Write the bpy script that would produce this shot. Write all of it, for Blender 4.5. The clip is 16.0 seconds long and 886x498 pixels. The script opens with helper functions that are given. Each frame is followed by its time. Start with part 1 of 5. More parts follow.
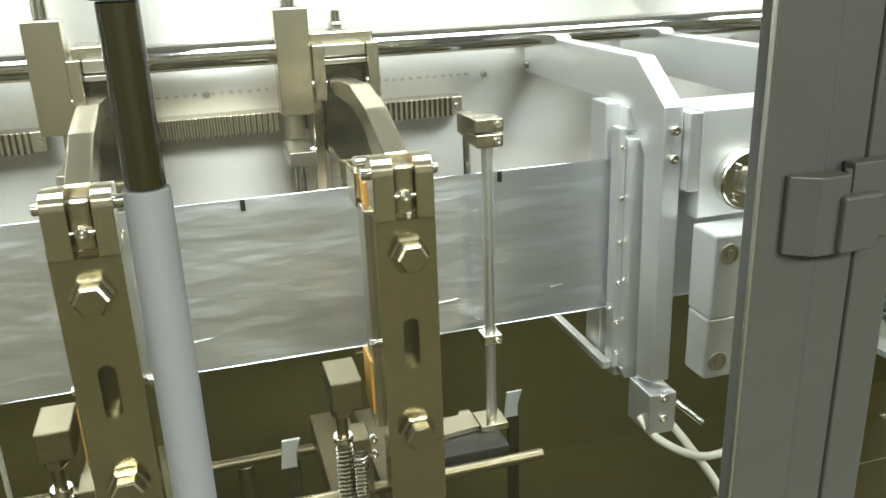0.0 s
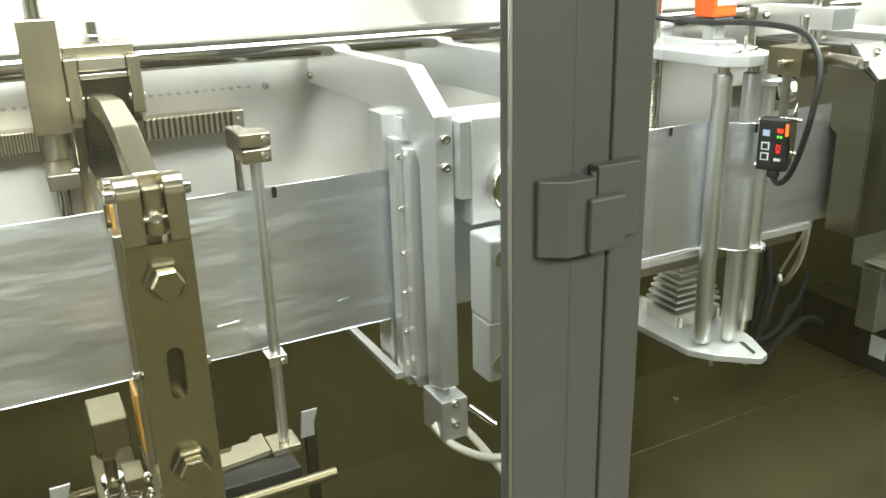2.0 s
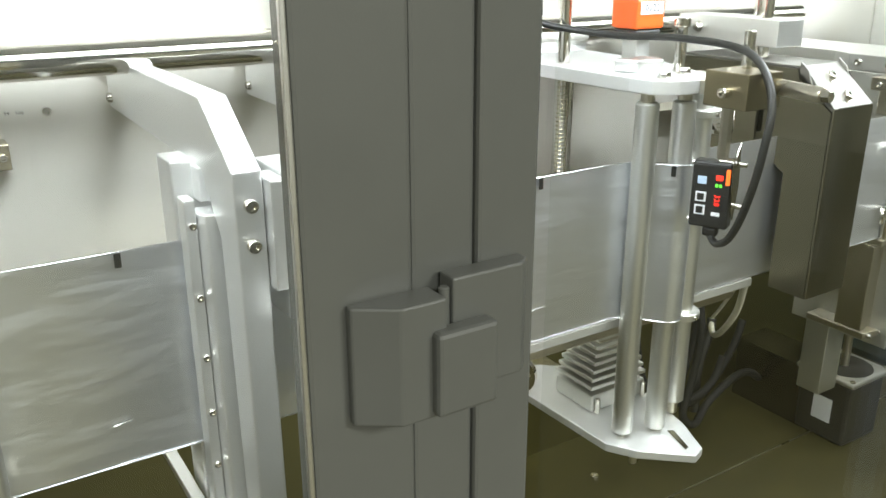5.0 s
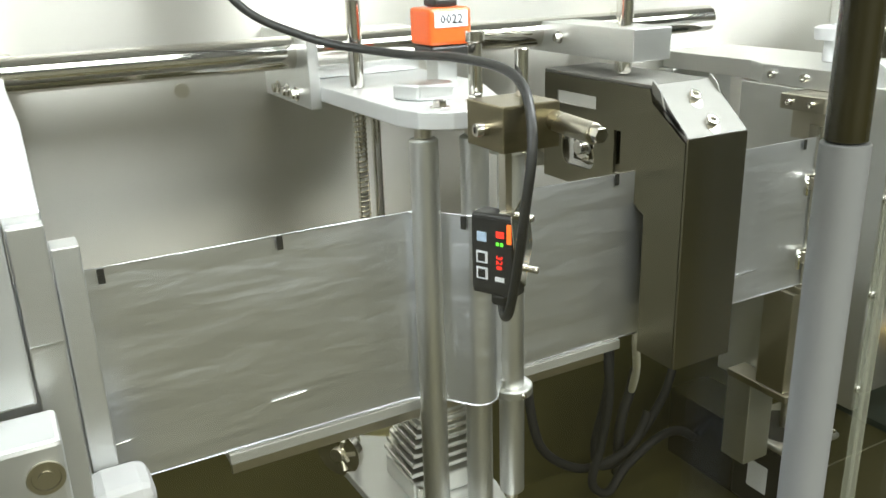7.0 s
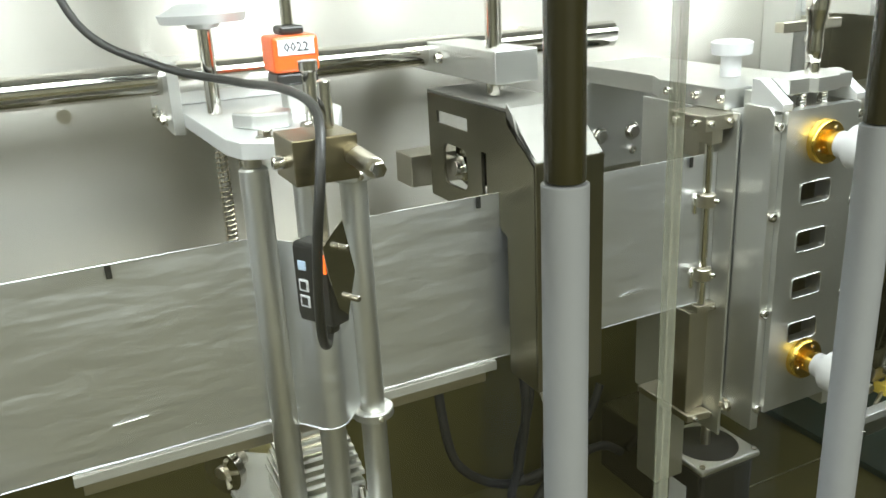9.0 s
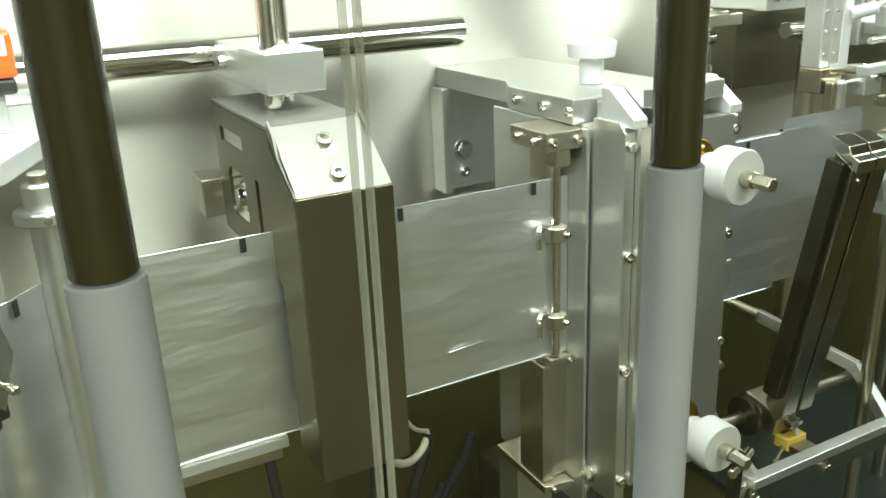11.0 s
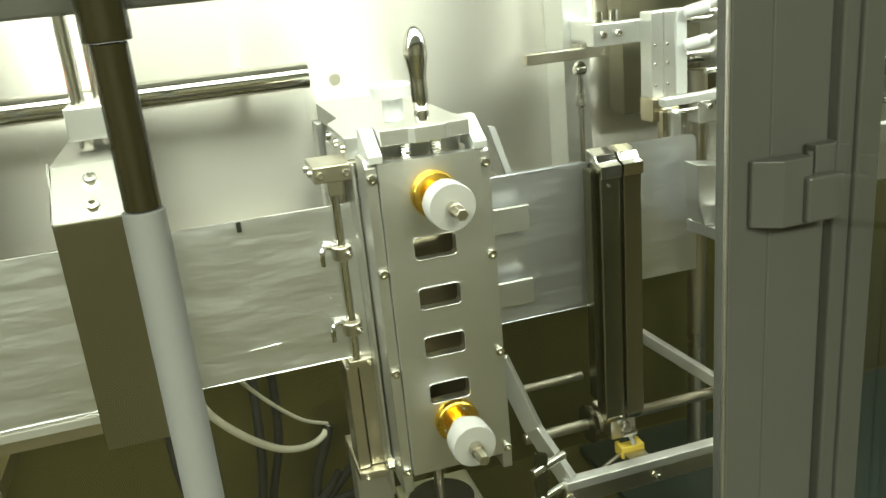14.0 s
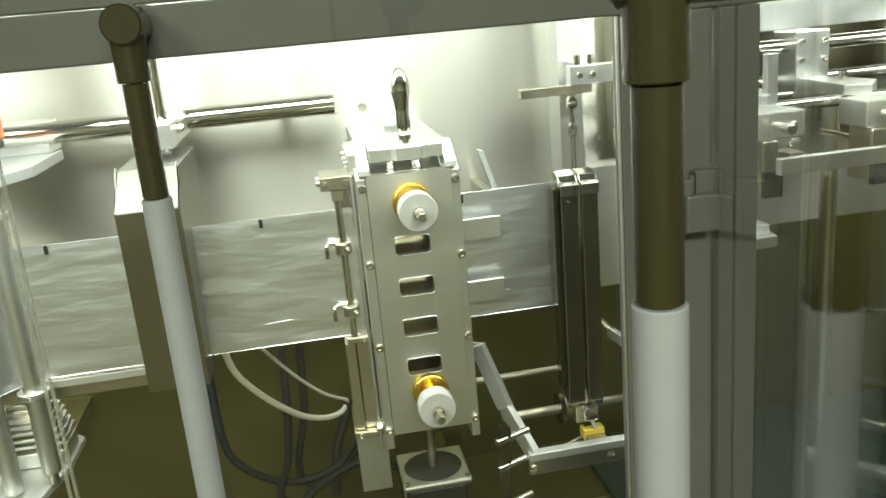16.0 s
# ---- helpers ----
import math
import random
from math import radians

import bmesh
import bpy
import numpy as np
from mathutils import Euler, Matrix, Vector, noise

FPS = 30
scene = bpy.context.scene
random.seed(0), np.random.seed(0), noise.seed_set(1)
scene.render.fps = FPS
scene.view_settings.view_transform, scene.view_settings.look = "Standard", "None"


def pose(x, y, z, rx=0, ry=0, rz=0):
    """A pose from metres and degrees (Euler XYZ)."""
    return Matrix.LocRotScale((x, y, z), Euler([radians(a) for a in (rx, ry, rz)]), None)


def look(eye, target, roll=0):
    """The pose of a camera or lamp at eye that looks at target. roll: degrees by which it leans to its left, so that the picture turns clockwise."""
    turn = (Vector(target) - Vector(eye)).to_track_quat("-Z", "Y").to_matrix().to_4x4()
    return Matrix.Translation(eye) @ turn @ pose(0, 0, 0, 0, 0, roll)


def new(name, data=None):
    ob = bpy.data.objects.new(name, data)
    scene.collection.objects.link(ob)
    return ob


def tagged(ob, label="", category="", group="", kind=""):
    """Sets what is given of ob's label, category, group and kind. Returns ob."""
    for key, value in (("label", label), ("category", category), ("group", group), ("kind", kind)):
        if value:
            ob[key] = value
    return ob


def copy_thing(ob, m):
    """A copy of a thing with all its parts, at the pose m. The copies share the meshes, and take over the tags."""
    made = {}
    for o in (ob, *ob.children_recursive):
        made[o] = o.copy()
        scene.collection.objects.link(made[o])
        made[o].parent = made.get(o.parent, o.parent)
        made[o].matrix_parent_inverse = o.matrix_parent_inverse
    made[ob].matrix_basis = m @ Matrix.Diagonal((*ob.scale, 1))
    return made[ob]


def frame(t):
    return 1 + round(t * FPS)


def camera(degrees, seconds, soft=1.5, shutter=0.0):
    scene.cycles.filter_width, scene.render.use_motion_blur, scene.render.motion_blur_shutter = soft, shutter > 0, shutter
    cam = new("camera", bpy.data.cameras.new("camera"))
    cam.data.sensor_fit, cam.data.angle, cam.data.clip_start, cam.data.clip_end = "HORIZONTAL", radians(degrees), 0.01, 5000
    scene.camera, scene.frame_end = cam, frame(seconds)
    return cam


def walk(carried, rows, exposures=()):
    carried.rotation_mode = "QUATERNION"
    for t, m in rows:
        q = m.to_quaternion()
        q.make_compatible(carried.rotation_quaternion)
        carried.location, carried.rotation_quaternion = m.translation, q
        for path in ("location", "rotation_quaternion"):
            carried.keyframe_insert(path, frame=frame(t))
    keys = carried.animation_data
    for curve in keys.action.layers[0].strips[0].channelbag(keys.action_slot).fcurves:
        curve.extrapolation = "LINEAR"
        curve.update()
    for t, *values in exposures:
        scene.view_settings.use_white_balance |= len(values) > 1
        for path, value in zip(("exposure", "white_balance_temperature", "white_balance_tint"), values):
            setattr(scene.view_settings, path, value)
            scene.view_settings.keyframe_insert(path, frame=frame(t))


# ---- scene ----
cam = camera(55.7, 16.0)
METRES, EYE, TILT, LEAN, TURN = 1.65, 1.4, 0.0, 0.0, -15.9
ROWS = [
    (0.0, 0.0, 0.0, 0.0, -0.71, -19.67, 1.99),
    (0.5, 0.0157, 0.0013, 0.0003, -3.75, -19.76, 1.34),
    (1.0, 0.0199, 0.0032, 0.001, -7.19, -19.5, 1.68),
    (1.5, 0.0272, 0.0047, 0.0013, -10.5, -19.44, 1.63),
    (2.0, 0.0347, 0.0051, -0.0008, -12.06, -19.43, 1.47),
    (2.5, 0.0409, 0.0054, 0.0013, -12.75, -19.37, 1.41),
    (3.0, 0.0438, 0.0207, -0.0033, -12.89, -19.33, 1.41),
    (5.5, 0.1511, 0.1621, -0.0075, -17.98, -19.53, -0.32),
    (6.0, 0.201, 0.1788, -0.0092, -18.85, -19.47, -0.57),
    (6.5, 0.246, 0.1905, -0.0133, -16.39, -19.32, 0.39),
    (7.0, 0.2795, 0.19, -0.0105, -12.82, -19.22, 1.75),
    (7.5, 0.3034, 0.1692, -0.0029, -10.82, -19.01, 2.53),
    (8.0, 0.3283, 0.1552, -0.0001, -10.04, -18.94, 2.83),
    (10.5, 0.4442, 0.2246, -0.0102, -12.01, -19.54, 2.58),
    (11.0, 0.476, 0.2483, -0.0127, -12.23, -19.54, 2.45),
    (11.5, 0.5077, 0.2675, -0.0112, -12.16, -19.52, 2.41),
    (12.0, 0.5247, 0.2688, -0.0108, -12.14, -19.49, 2.38),
    (12.5, 0.5629, 0.2534, -0.008, -11.56, -19.58, 2.53),
    (13.0, 0.6061, 0.227, -0.0025, -8.43, -19.47, 3.55),
    (13.5, 0.6421, 0.1907, 0.0017, -4.32, -19.16, 4.8),
    (14.0, 0.6727, 0.163, 0.0011, -1.31, -18.34, 5.32),
    (14.5, 0.7001, 0.1475, 0.0012, 1.55, -18.01, 5.83),
    (15.0, 0.7125, 0.1138, 0.0051, 2.73, -17.0, 5.69),
    (15.5, 0.7217, 0.0682, 0.01, 3.37, -16.36, 5.56),
    (16.0, 0.7568, 0.0609, 0.0106, 6.08, -16.05, 4.96),
]
walk(cam, [(t, pose(0, 0, EYE, TILT, LEAN, TURN) @ pose(METRES * x, METRES * y, METRES * z, 90 + pitch, roll, yaw)) for t, x, y, z, yaw, pitch, roll in ROWS],
     [(0.0, 0.22, 6250, 6), (3.0, 0.27, 6500, 6), (5.5, 0.32, 6250, 10), (6.0, 0.18, 6350, 9), (6.6, -0.03, 6400, 9), (8.0, -0.07, 6350, 9), (10.5, 0.10, 6450, -1), (11.5, 0.03, 6850, -4), (14.0, 0.08, 7250, -5), (16.0, 0.16, 6850, -4)])

# ---- light ----
world = bpy.data.worlds.new("world")
scene.world = world
world.use_nodes = True
world.node_tree.nodes["Background"].inputs[0].default_value = (0.8, 0.85, 0.9, 1)
world.node_tree.nodes["Background"].inputs[1].default_value = 0.05


def area_lamp(name, m, sx, sy, watts, colour):
    data = bpy.data.lights.new(name, "AREA")
    data.shape, data.size, data.size_y, data.energy, data.color = "RECTANGLE", sx, sy, watts, colour
    ob = new(name, data)
    ob.matrix_world = m
    return ob


CAB_W, SPOT_W, ROOM_W = 5.0, 1.0, 86.0
for lx, tube in ((-0.50, 0.78), (0.38, 0.74), (1.24, 0.74), (2.10, 0.74)):
    area_lamp("cabinet_light", look((lx, 0.575, 1.57), (lx, 0.93, 1.20)), tube, 0.19, CAB_W, (0.94, 0.975, 1.0))
# Added small lamps, not cabinet fittings: crisper shadows, less dark between the tubes.
for lx in (0.03, 0.97, 1.85):
    area_lamp("added_spot", look((lx, 0.545, 1.52), (lx, 0.95, 1.22)), 0.07, 0.05, SPOT_W, (0.97, 0.99, 1.0))
for lx in (-0.6, 1.6):
    area_lamp("room_light", look((lx, -2.4, 2.85), (lx, -2.0, 0)), 1.2, 0.6, ROOM_W, (0.985, 0.98, 0.88))

# ---- materials ----
def mat(name, colour, rough=0.5, metal=0.0, grain=0.0, stretch=(1, 1, 1), scale=60.0, bump=0.0, bump_scale=200.0, bump_stretch=(1, 1, 1), rough_var=0.08, emit=0.0, alpha=1.0, coat=0.0):
    m = bpy.data.materials.new(name)
    m.use_nodes = True
    nt = m.node_tree
    b = nt.nodes["Principled BSDF"]
    b.inputs["Metallic"].default_value = metal
    b.inputs["Roughness"].default_value = rough
    b.inputs["Coat Weight"].default_value = coat
    b.inputs["Base Color"].default_value = (*colour, 1)
    tc = nt.nodes.new("ShaderNodeTexCoord")

    def tex(sc, st, detail=4.0):
        mp = nt.nodes.new("ShaderNodeMapping")
        mp.inputs["Scale"].default_value = st
        nt.links.new(tc.outputs["Object"], mp.inputs["Vector"])
        n = nt.nodes.new("ShaderNodeTexNoise")
        n.inputs["Scale"].default_value = sc
        n.inputs["Detail"].default_value = detail
        nt.links.new(mp.outputs[0], n.inputs["Vector"])
        return n

    if grain > 0:
        n1, n2 = tex(scale, stretch), tex(scale * 0.12, (1, 1, 1), 3.0)
        mix = nt.nodes.new("ShaderNodeMath")
        mix.operation = "ADD"
        nt.links.new(n1.outputs["Fac"], mix.inputs[0])
        nt.links.new(n2.outputs["Fac"], mix.inputs[1])
        rng = nt.nodes.new("ShaderNodeMapRange")
        rng.inputs["From Min"].default_value, rng.inputs["From Max"].default_value = 0.6, 1.4
        nt.links.new(mix.outputs[0], rng.inputs["Value"])
        ramp = nt.nodes.new("ShaderNodeMix")
        ramp.data_type = "RGBA"
        ramp.inputs["A"].default_value = (*[max(0.0, c * (1 - grain)) for c in colour], 1)
        ramp.inputs["B"].default_value = (*[min(1.0, c * (1 + grain)) for c in colour], 1)
        nt.links.new(rng.outputs[0], ramp.inputs["Factor"])
        nt.links.new(ramp.outputs["Result"], b.inputs["Base Color"])
        rr = nt.nodes.new("ShaderNodeMapRange")
        rr.inputs["To Min"].default_value, rr.inputs["To Max"].default_value = max(0.02, rough - rough_var), min(1.0, rough + rough_var)
        nt.links.new(n2.outputs["Fac"], rr.inputs["Value"])
        nt.links.new(rr.outputs[0], b.inputs["Roughness"])
    if bump > 0:
        n3 = tex(bump_scale, bump_stretch, 5.0)
        bp = nt.nodes.new("ShaderNodeBump")
        bp.inputs["Strength"].default_value, bp.inputs["Distance"].default_value = bump, 0.0007
        nt.links.new(n3.outputs["Fac"], bp.inputs["Height"])
        nt.links.new(bp.outputs[0], b.inputs["Normal"])
    if emit > 0:
        b.inputs["Emission Color"].default_value = (*colour, 1)
        b.inputs["Emission Strength"].default_value = emit
    return m


WALL = mat("brushed_stainless_sheet", (0.66, 0.64, 0.575), 0.43, 1.0, 0.05, (25, 25, 0.6), 14, 0.03, 60, (40, 40, 1), 0.05)
grain_way = WALL.node_tree.nodes.new("ShaderNodeCombineXYZ")
grain_way.inputs[2].default_value = 1.0
WALL.node_tree.links.new(grain_way.outputs[0], WALL.node_tree.nodes["Principled BSDF"].inputs["Tangent"])
WALL.node_tree.nodes["Principled BSDF"].inputs["Anisotropic"].default_value = 0.88
BASE = mat("dark_steel_tray", (0.062, 0.055, 0.015), 0.5, 0.3, 0.25, (1, 1, 1), 18, 0.05, 90)
# Shade at the foot of the rear wall, put into a sheet colour.
WALL_SHADE = mat("shaded_lower_sheet", (0.175, 0.162, 0.062), 0.42, 0.9, 0.06, (12, 12, 0.8), 9, 0.03, 60, (40, 40, 1), 0.08)
STEEL = mat("machined_steel", (0.56, 0.53, 0.44), 0.30, 1.0, 0.08, (1, 1, 8), 90, 0.03, 300)
STEEL_WARM = mat("nickel_plated_steel", (0.57, 0.52, 0.39), 0.23, 1.0, 0.10, (8, 8, 1), 80, 0.04, 260, (6, 6, 1))
GUARD_TOP = mat("scuffed_sheet_guard", (0.27, 0.265, 0.24), 0.58, 1.0, 0.08, (20, 20, 1), 50, 0.04, 120, (30, 30, 1))
GUARD = mat("brushed_sheet_guard", (0.26, 0.243, 0.175), 0.31, 1.0, 0.08, (20, 20, 1), 50, 0.04, 120, (30, 30, 1))
ALU = mat("satin_anodised_aluminium", (0.73, 0.735, 0.71), 0.40, 1.0, 0.07, (1, 1, 6), 70, 0.03, 400)
ALU_BRIGHT = mat("etched_bright_aluminium", (0.78, 0.79, 0.785), 0.42, 0.9, 0.06, (1, 1, 4), 60, 0.03, 450)
ALU_WHITE = mat("bead_blasted_aluminium", (0.74, 0.75, 0.74), 0.46, 0.7, 0.05, (1, 1, 1), 50, 0.03, 500)
JAW = mat("burnished_jaw_steel", (0.42, 0.38, 0.265), 0.22, 1.0, 0.14, (10, 10, 1), 70, 0.05, 220, (8, 8, 1))
# Darker steel copy; the dim light on the low blocks is in its colour.
STEEL_DIM = mat("dimmed_brown_steel", (0.27, 0.235, 0.15), 0.34, 1.0, 0.15, (1, 1, 5), 60, 0.04, 260)
CHROME = mat("polished_chrome", (0.72, 0.70, 0.64), 0.10, 1.0, 0.04, (1, 1, 1), 40)
SCREW = mat("stainless_screw", (0.68, 0.66, 0.60), 0.2, 1.0, 0.05)
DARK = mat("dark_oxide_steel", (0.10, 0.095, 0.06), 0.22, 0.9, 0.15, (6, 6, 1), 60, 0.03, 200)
BAR = mat("burnished_gripper_steel", (0.33, 0.32, 0.25), 0.24, 1.0, 0.12, (6, 6, 1), 60, 0.03, 200)
BLACK = mat("black_plastic", (0.018, 0.018, 0.016), 0.42, 0.0, 0.2, (1, 1, 1), 60, 0.03, 300)
BRONZE = mat("black_lacquered_tube", (0.040, 0.036, 0.014), 0.24, 0.0, 0.15, (1, 1, 1), 30, coat=0.3)
GRIP = mat("grey_handle_grip", (0.36, 0.38, 0.40), 0.45, 0.0, 0.05, (1, 1, 1), 40, 0.03, 500)
PAINT = mat("grey_powder_coat", (0.118, 0.122, 0.112), 0.36, 0.0, 0.06, (1, 1, 1), 25, 0.06, 900)
WHITE = mat("white_nylon", (0.52, 0.52, 0.51), 0.45, 0.0, 0.03, (1, 1, 1), 40, 0.02, 300)
HOSE = mat("cream_air_hose", (0.72, 0.70, 0.58), 0.4, 0.0, 0.04)
CABLE = mat("black_cable", (0.02, 0.02, 0.018), 0.45, 0.0, 0.15)
ORANGE = mat("orange_plastic", (0.85, 0.13, 0.02), 0.35, 0.0, 0.06)
AMBER = mat("bakelite", (0.55, 0.30, 0.06), 0.4, 0.0, 0.15)
BRASS = mat("brass", (0.86, 0.56, 0.10), 0.22, 1.0, 0.08)
YELLOW = mat("yellow_plastic", (0.80, 0.60, 0.10), 0.45, 0.0, 0.05)
INK = mat("black_ink", (0.012, 0.012, 0.010), 0.5)
RUBBER = mat("dark_rubber", (0.005, 0.005, 0.004), 0.75)
BLUE = mat("teal_painted_floor_plate", (0.008, 0.021, 0.020), 0.45, 0.0, 0.2)
ROOMWALL = mat("pale_room_wall", (0.62, 0.61, 0.53), 0.8, 0.0, 0.04, (1, 1, 1), 3)
ROOMFLOOR = mat("olive_workshop_floor", (0.13, 0.115, 0.06), 0.6, 0.0, 0.1, (1, 1, 1), 4)
LED_RED = mat("red_display", (1.0, 0.03, 0.015), 0.4, emit=1.3)
LED_GREEN = mat("green_indicator", (0.15, 1.0, 0.05), 0.4, emit=0.9)
# Emitting colour for a reflection painted on the sensor.
GLOW_ORANGE = mat("orange_reflection", (1.0, 0.16, 0.02), 0.4, emit=1.1)
LABEL_BLUE = mat("pale_blue_key", (0.45, 0.58, 0.75), 0.4, 0.0, 0.04)
LABEL = mat("white_label", (0.72, 0.74, 0.76), 0.5, 0.0, 0.04)

FOIL_EDGE = mat("bright_foil_fold", (0.80, 0.81, 0.82), 0.28, 1.0, 0.04)
FOIL = mat("aluminium_laminate_foil", (0.82, 0.84, 0.87), 0.36, 0.95, 0.05, (2, 1, 8), 12, 0.0)
nt = FOIL.node_tree
tc = nt.nodes.new("ShaderNodeTexCoord")
mp = nt.nodes.new("ShaderNodeMapping")
mp.inputs["Scale"].default_value = (9, 9, 30)
n1 = nt.nodes.new("ShaderNodeTexNoise")
n1.inputs["Scale"].default_value, n1.inputs["Detail"].default_value = 1.0, 3.0
bp = nt.nodes.new("ShaderNodeBump")
bp.inputs["Strength"].default_value, bp.inputs["Distance"].default_value = 0.65, 0.006
for a, c in ((tc.outputs["Object"], mp.inputs["Vector"]), (mp.outputs[0], n1.inputs["Vector"]), (n1.outputs["Fac"], bp.inputs["Height"]), (bp.outputs[0], nt.nodes["Principled BSDF"].inputs["Normal"])):
    nt.links.new(a, c)
mp2 = nt.nodes.new("ShaderNodeMapping")
mp2.inputs["Scale"].default_value = (22, 22, 120)
n2 = nt.nodes.new("ShaderNodeTexNoise")
n2.inputs["Scale"].default_value, n2.inputs["Detail"].default_value = 1.0, 2.0
bp2 = nt.nodes.new("ShaderNodeBump")
bp2.inputs["Strength"].default_value, bp2.inputs["Distance"].default_value = 0.22, 0.0012
for a, c in ((tc.outputs["Object"], mp2.inputs["Vector"]), (mp2.outputs[0], n2.inputs["Vector"]), (n2.outputs["Fac"], bp2.inputs["Height"]), (bp2.outputs[0], bp.inputs["Normal"])):
    nt.links.new(a, c)

GLASS = bpy.data.materials.new("clear_acrylic")
GLASS.use_nodes = True
nt = GLASS.node_tree
nt.nodes.remove(nt.nodes["Principled BSDF"])
out = nt.nodes["Material Output"]
tr, gl, mx, fr, pw = (nt.nodes.new(k) for k in ("ShaderNodeBsdfTransparent", "ShaderNodeBsdfGlossy", "ShaderNodeMixShader", "ShaderNodeLayerWeight", "ShaderNodeMath"))
tr.inputs[0].default_value = (0.97, 0.98, 0.97, 1)
gl.inputs["Roughness"].default_value = 0.02
pw.operation, pw.inputs[1].default_value = "POWER", 4.0
nt.links.new(fr.outputs["Facing"], pw.inputs[0])
sc = nt.nodes.new("ShaderNodeMath")
sc.operation, sc.inputs[1].default_value, sc.inputs[2].default_value = "MULTIPLY_ADD", 0.35, 0.035
nt.links.new(pw.outputs[0], sc.inputs[0])
nt.links.new(sc.outputs[0], mx.inputs[0])
nt.links.new(tr.outputs[0], mx.inputs[1])
nt.links.new(gl.outputs[0], mx.inputs[2])
nt.links.new(mx.outputs[0], out.inputs["Surface"])


SEAL = bpy.data.materials.new("milky_edge_seal")
SEAL.use_nodes = True
nt = SEAL.node_tree
nt.nodes.remove(nt.nodes["Principled BSDF"])
tr, df, mx = (nt.nodes.new(k) for k in ("ShaderNodeBsdfTransparent", "ShaderNodeBsdfDiffuse", "ShaderNodeMixShader"))
df.inputs[0].default_value = (0.40, 0.41, 0.32, 1)
mx.inputs[0].default_value = 0.45
nt.links.new(tr.outputs[0], mx.inputs[1])
nt.links.new(df.outputs[0], mx.inputs[2])
nt.links.new(mx.outputs[0], nt.nodes["Material Output"].inputs["Surface"])


# ---- mesh helpers ----
def thing(name, at, label, category, group="", kind=""):
    ob = new(name)
    ob.location = at
    ob.empty_display_size = 0.02
    return tagged(ob, label, category, group, kind)


def world_place(ob):
    p = Vector((0, 0, 0))
    while ob:
        p += ob.location
        ob = ob.parent
    return p


def part(name, bm, material, parent=None, label="", smooth=True):
    """Links a bmesh, given in world coordinates, as one mesh under parent."""
    if parent:
        bmesh.ops.translate(bm, verts=bm.verts, vec=-world_place(parent))
    bmesh.ops.recalc_face_normals(bm, faces=bm.faces)
    curved = any(f.smooth for f in bm.faces)
    me = bpy.data.meshes.new(name)
    bm.to_mesh(me)
    bm.free()
    me.materials.append(material)
    if smooth and curved:
        me.set_sharp_from_angle(angle=radians(42))
    ob = new(name, me)
    if parent:
        ob.parent = parent
    if label:
        ob["label"] = label
    return ob


def box(x0, x1, y0, y1, z0, z1, bev=0.0008, bm=None, turn=None):
    one = bmesh.new()
    bmesh.ops.create_cube(one, size=1.0)
    c = Vector(((x0 + x1) / 2, (y0 + y1) / 2, (z0 + z1) / 2))
    for v in one.verts:
        v.co = Vector((v.co.x * (x1 - x0), v.co.y * (y1 - y0), v.co.z * (z1 - z0)))
    if bev:
        bmesh.ops.bevel(one, geom=one.edges[:], offset=min(bev, 0.45 * min(x1 - x0, y1 - y0, z1 - z0)), segments=2, affect="EDGES", profile=0.5)
    if turn:
        one.transform(turn)
    bmesh.ops.translate(one, verts=one.verts, vec=c)
    return merge(bm, one)


def merge(bm, one):
    if bm is None:
        return one
    me = bpy.data.meshes.new("tmp")
    one.to_mesh(me)
    one.free()
    bm.from_mesh(me)
    bpy.data.meshes.remove(me)
    return bm


def lathe(p0, p1, profile, segs=24, bm=None):
    """A turned shape along p0 -> p1; profile rows of (share of the way, radius)."""
    one = bmesh.new()
    p0, p1 = Vector(p0), Vector(p1)
    q = (p1 - p0).to_track_quat("Z", "Y")
    rings = []
    for s, r in profile:
        c = p0 + (p1 - p0) * s
        rings.append([one.verts.new(c + q @ Vector((r * math.cos(2 * math.pi * k / segs), r * math.sin(2 * math.pi * k / segs), 0))) for k in range(segs)])
    for a, b in zip(rings, rings[1:]):
        for k in range(segs):
            one.faces.new((a[k], a[(k + 1) % segs], b[(k + 1) % segs], b[k])).smooth = segs > 6
    one.faces.new(rings[0][::-1])
    one.faces.new(rings[-1])
    return merge(bm, one)


def cyl(p0, p1, r, segs=20, bev=0.0007, bm=None):
    length = (Vector(p1) - Vector(p0)).length
    e = min(bev, 0.3 * r, 0.3 * length) / length
    return lathe(p0, p1, ((0, r - e * length), (e, r), (1 - e, r), (1, r - e * length)), segs, bm)


def prism(points, axis, a0, a1, bev=0.0008, bm=None):
    """A polygon pulled along axis from a0 to a1. points are (y, z) for x, (x, z) for y, (x, y) for z."""
    one = bmesh.new()
    place = {"x": lambda p, a: (a, p[0], p[1]), "y": lambda p, a: (p[0], a, p[1]), "z": lambda p, a: (p[0], p[1], a)}[axis]
    lo = [one.verts.new(place(p, a0)) for p in points]
    hi = [one.verts.new(place(p, a1)) for p in points]
    n = len(points)
    one.faces.new(lo)
    one.faces.new(hi[::-1])
    for k in range(n):
        one.faces.new((lo[k], hi[k], hi[(k + 1) % n], lo[(k + 1) % n]))
    bmesh.ops.recalc_face_normals(one, faces=one.faces)
    if bev:
        bmesh.ops.bevel(one, geom=one.edges[:], offset=bev, segments=2, affect="EDGES", profile=0.5)
    return merge(bm, one)


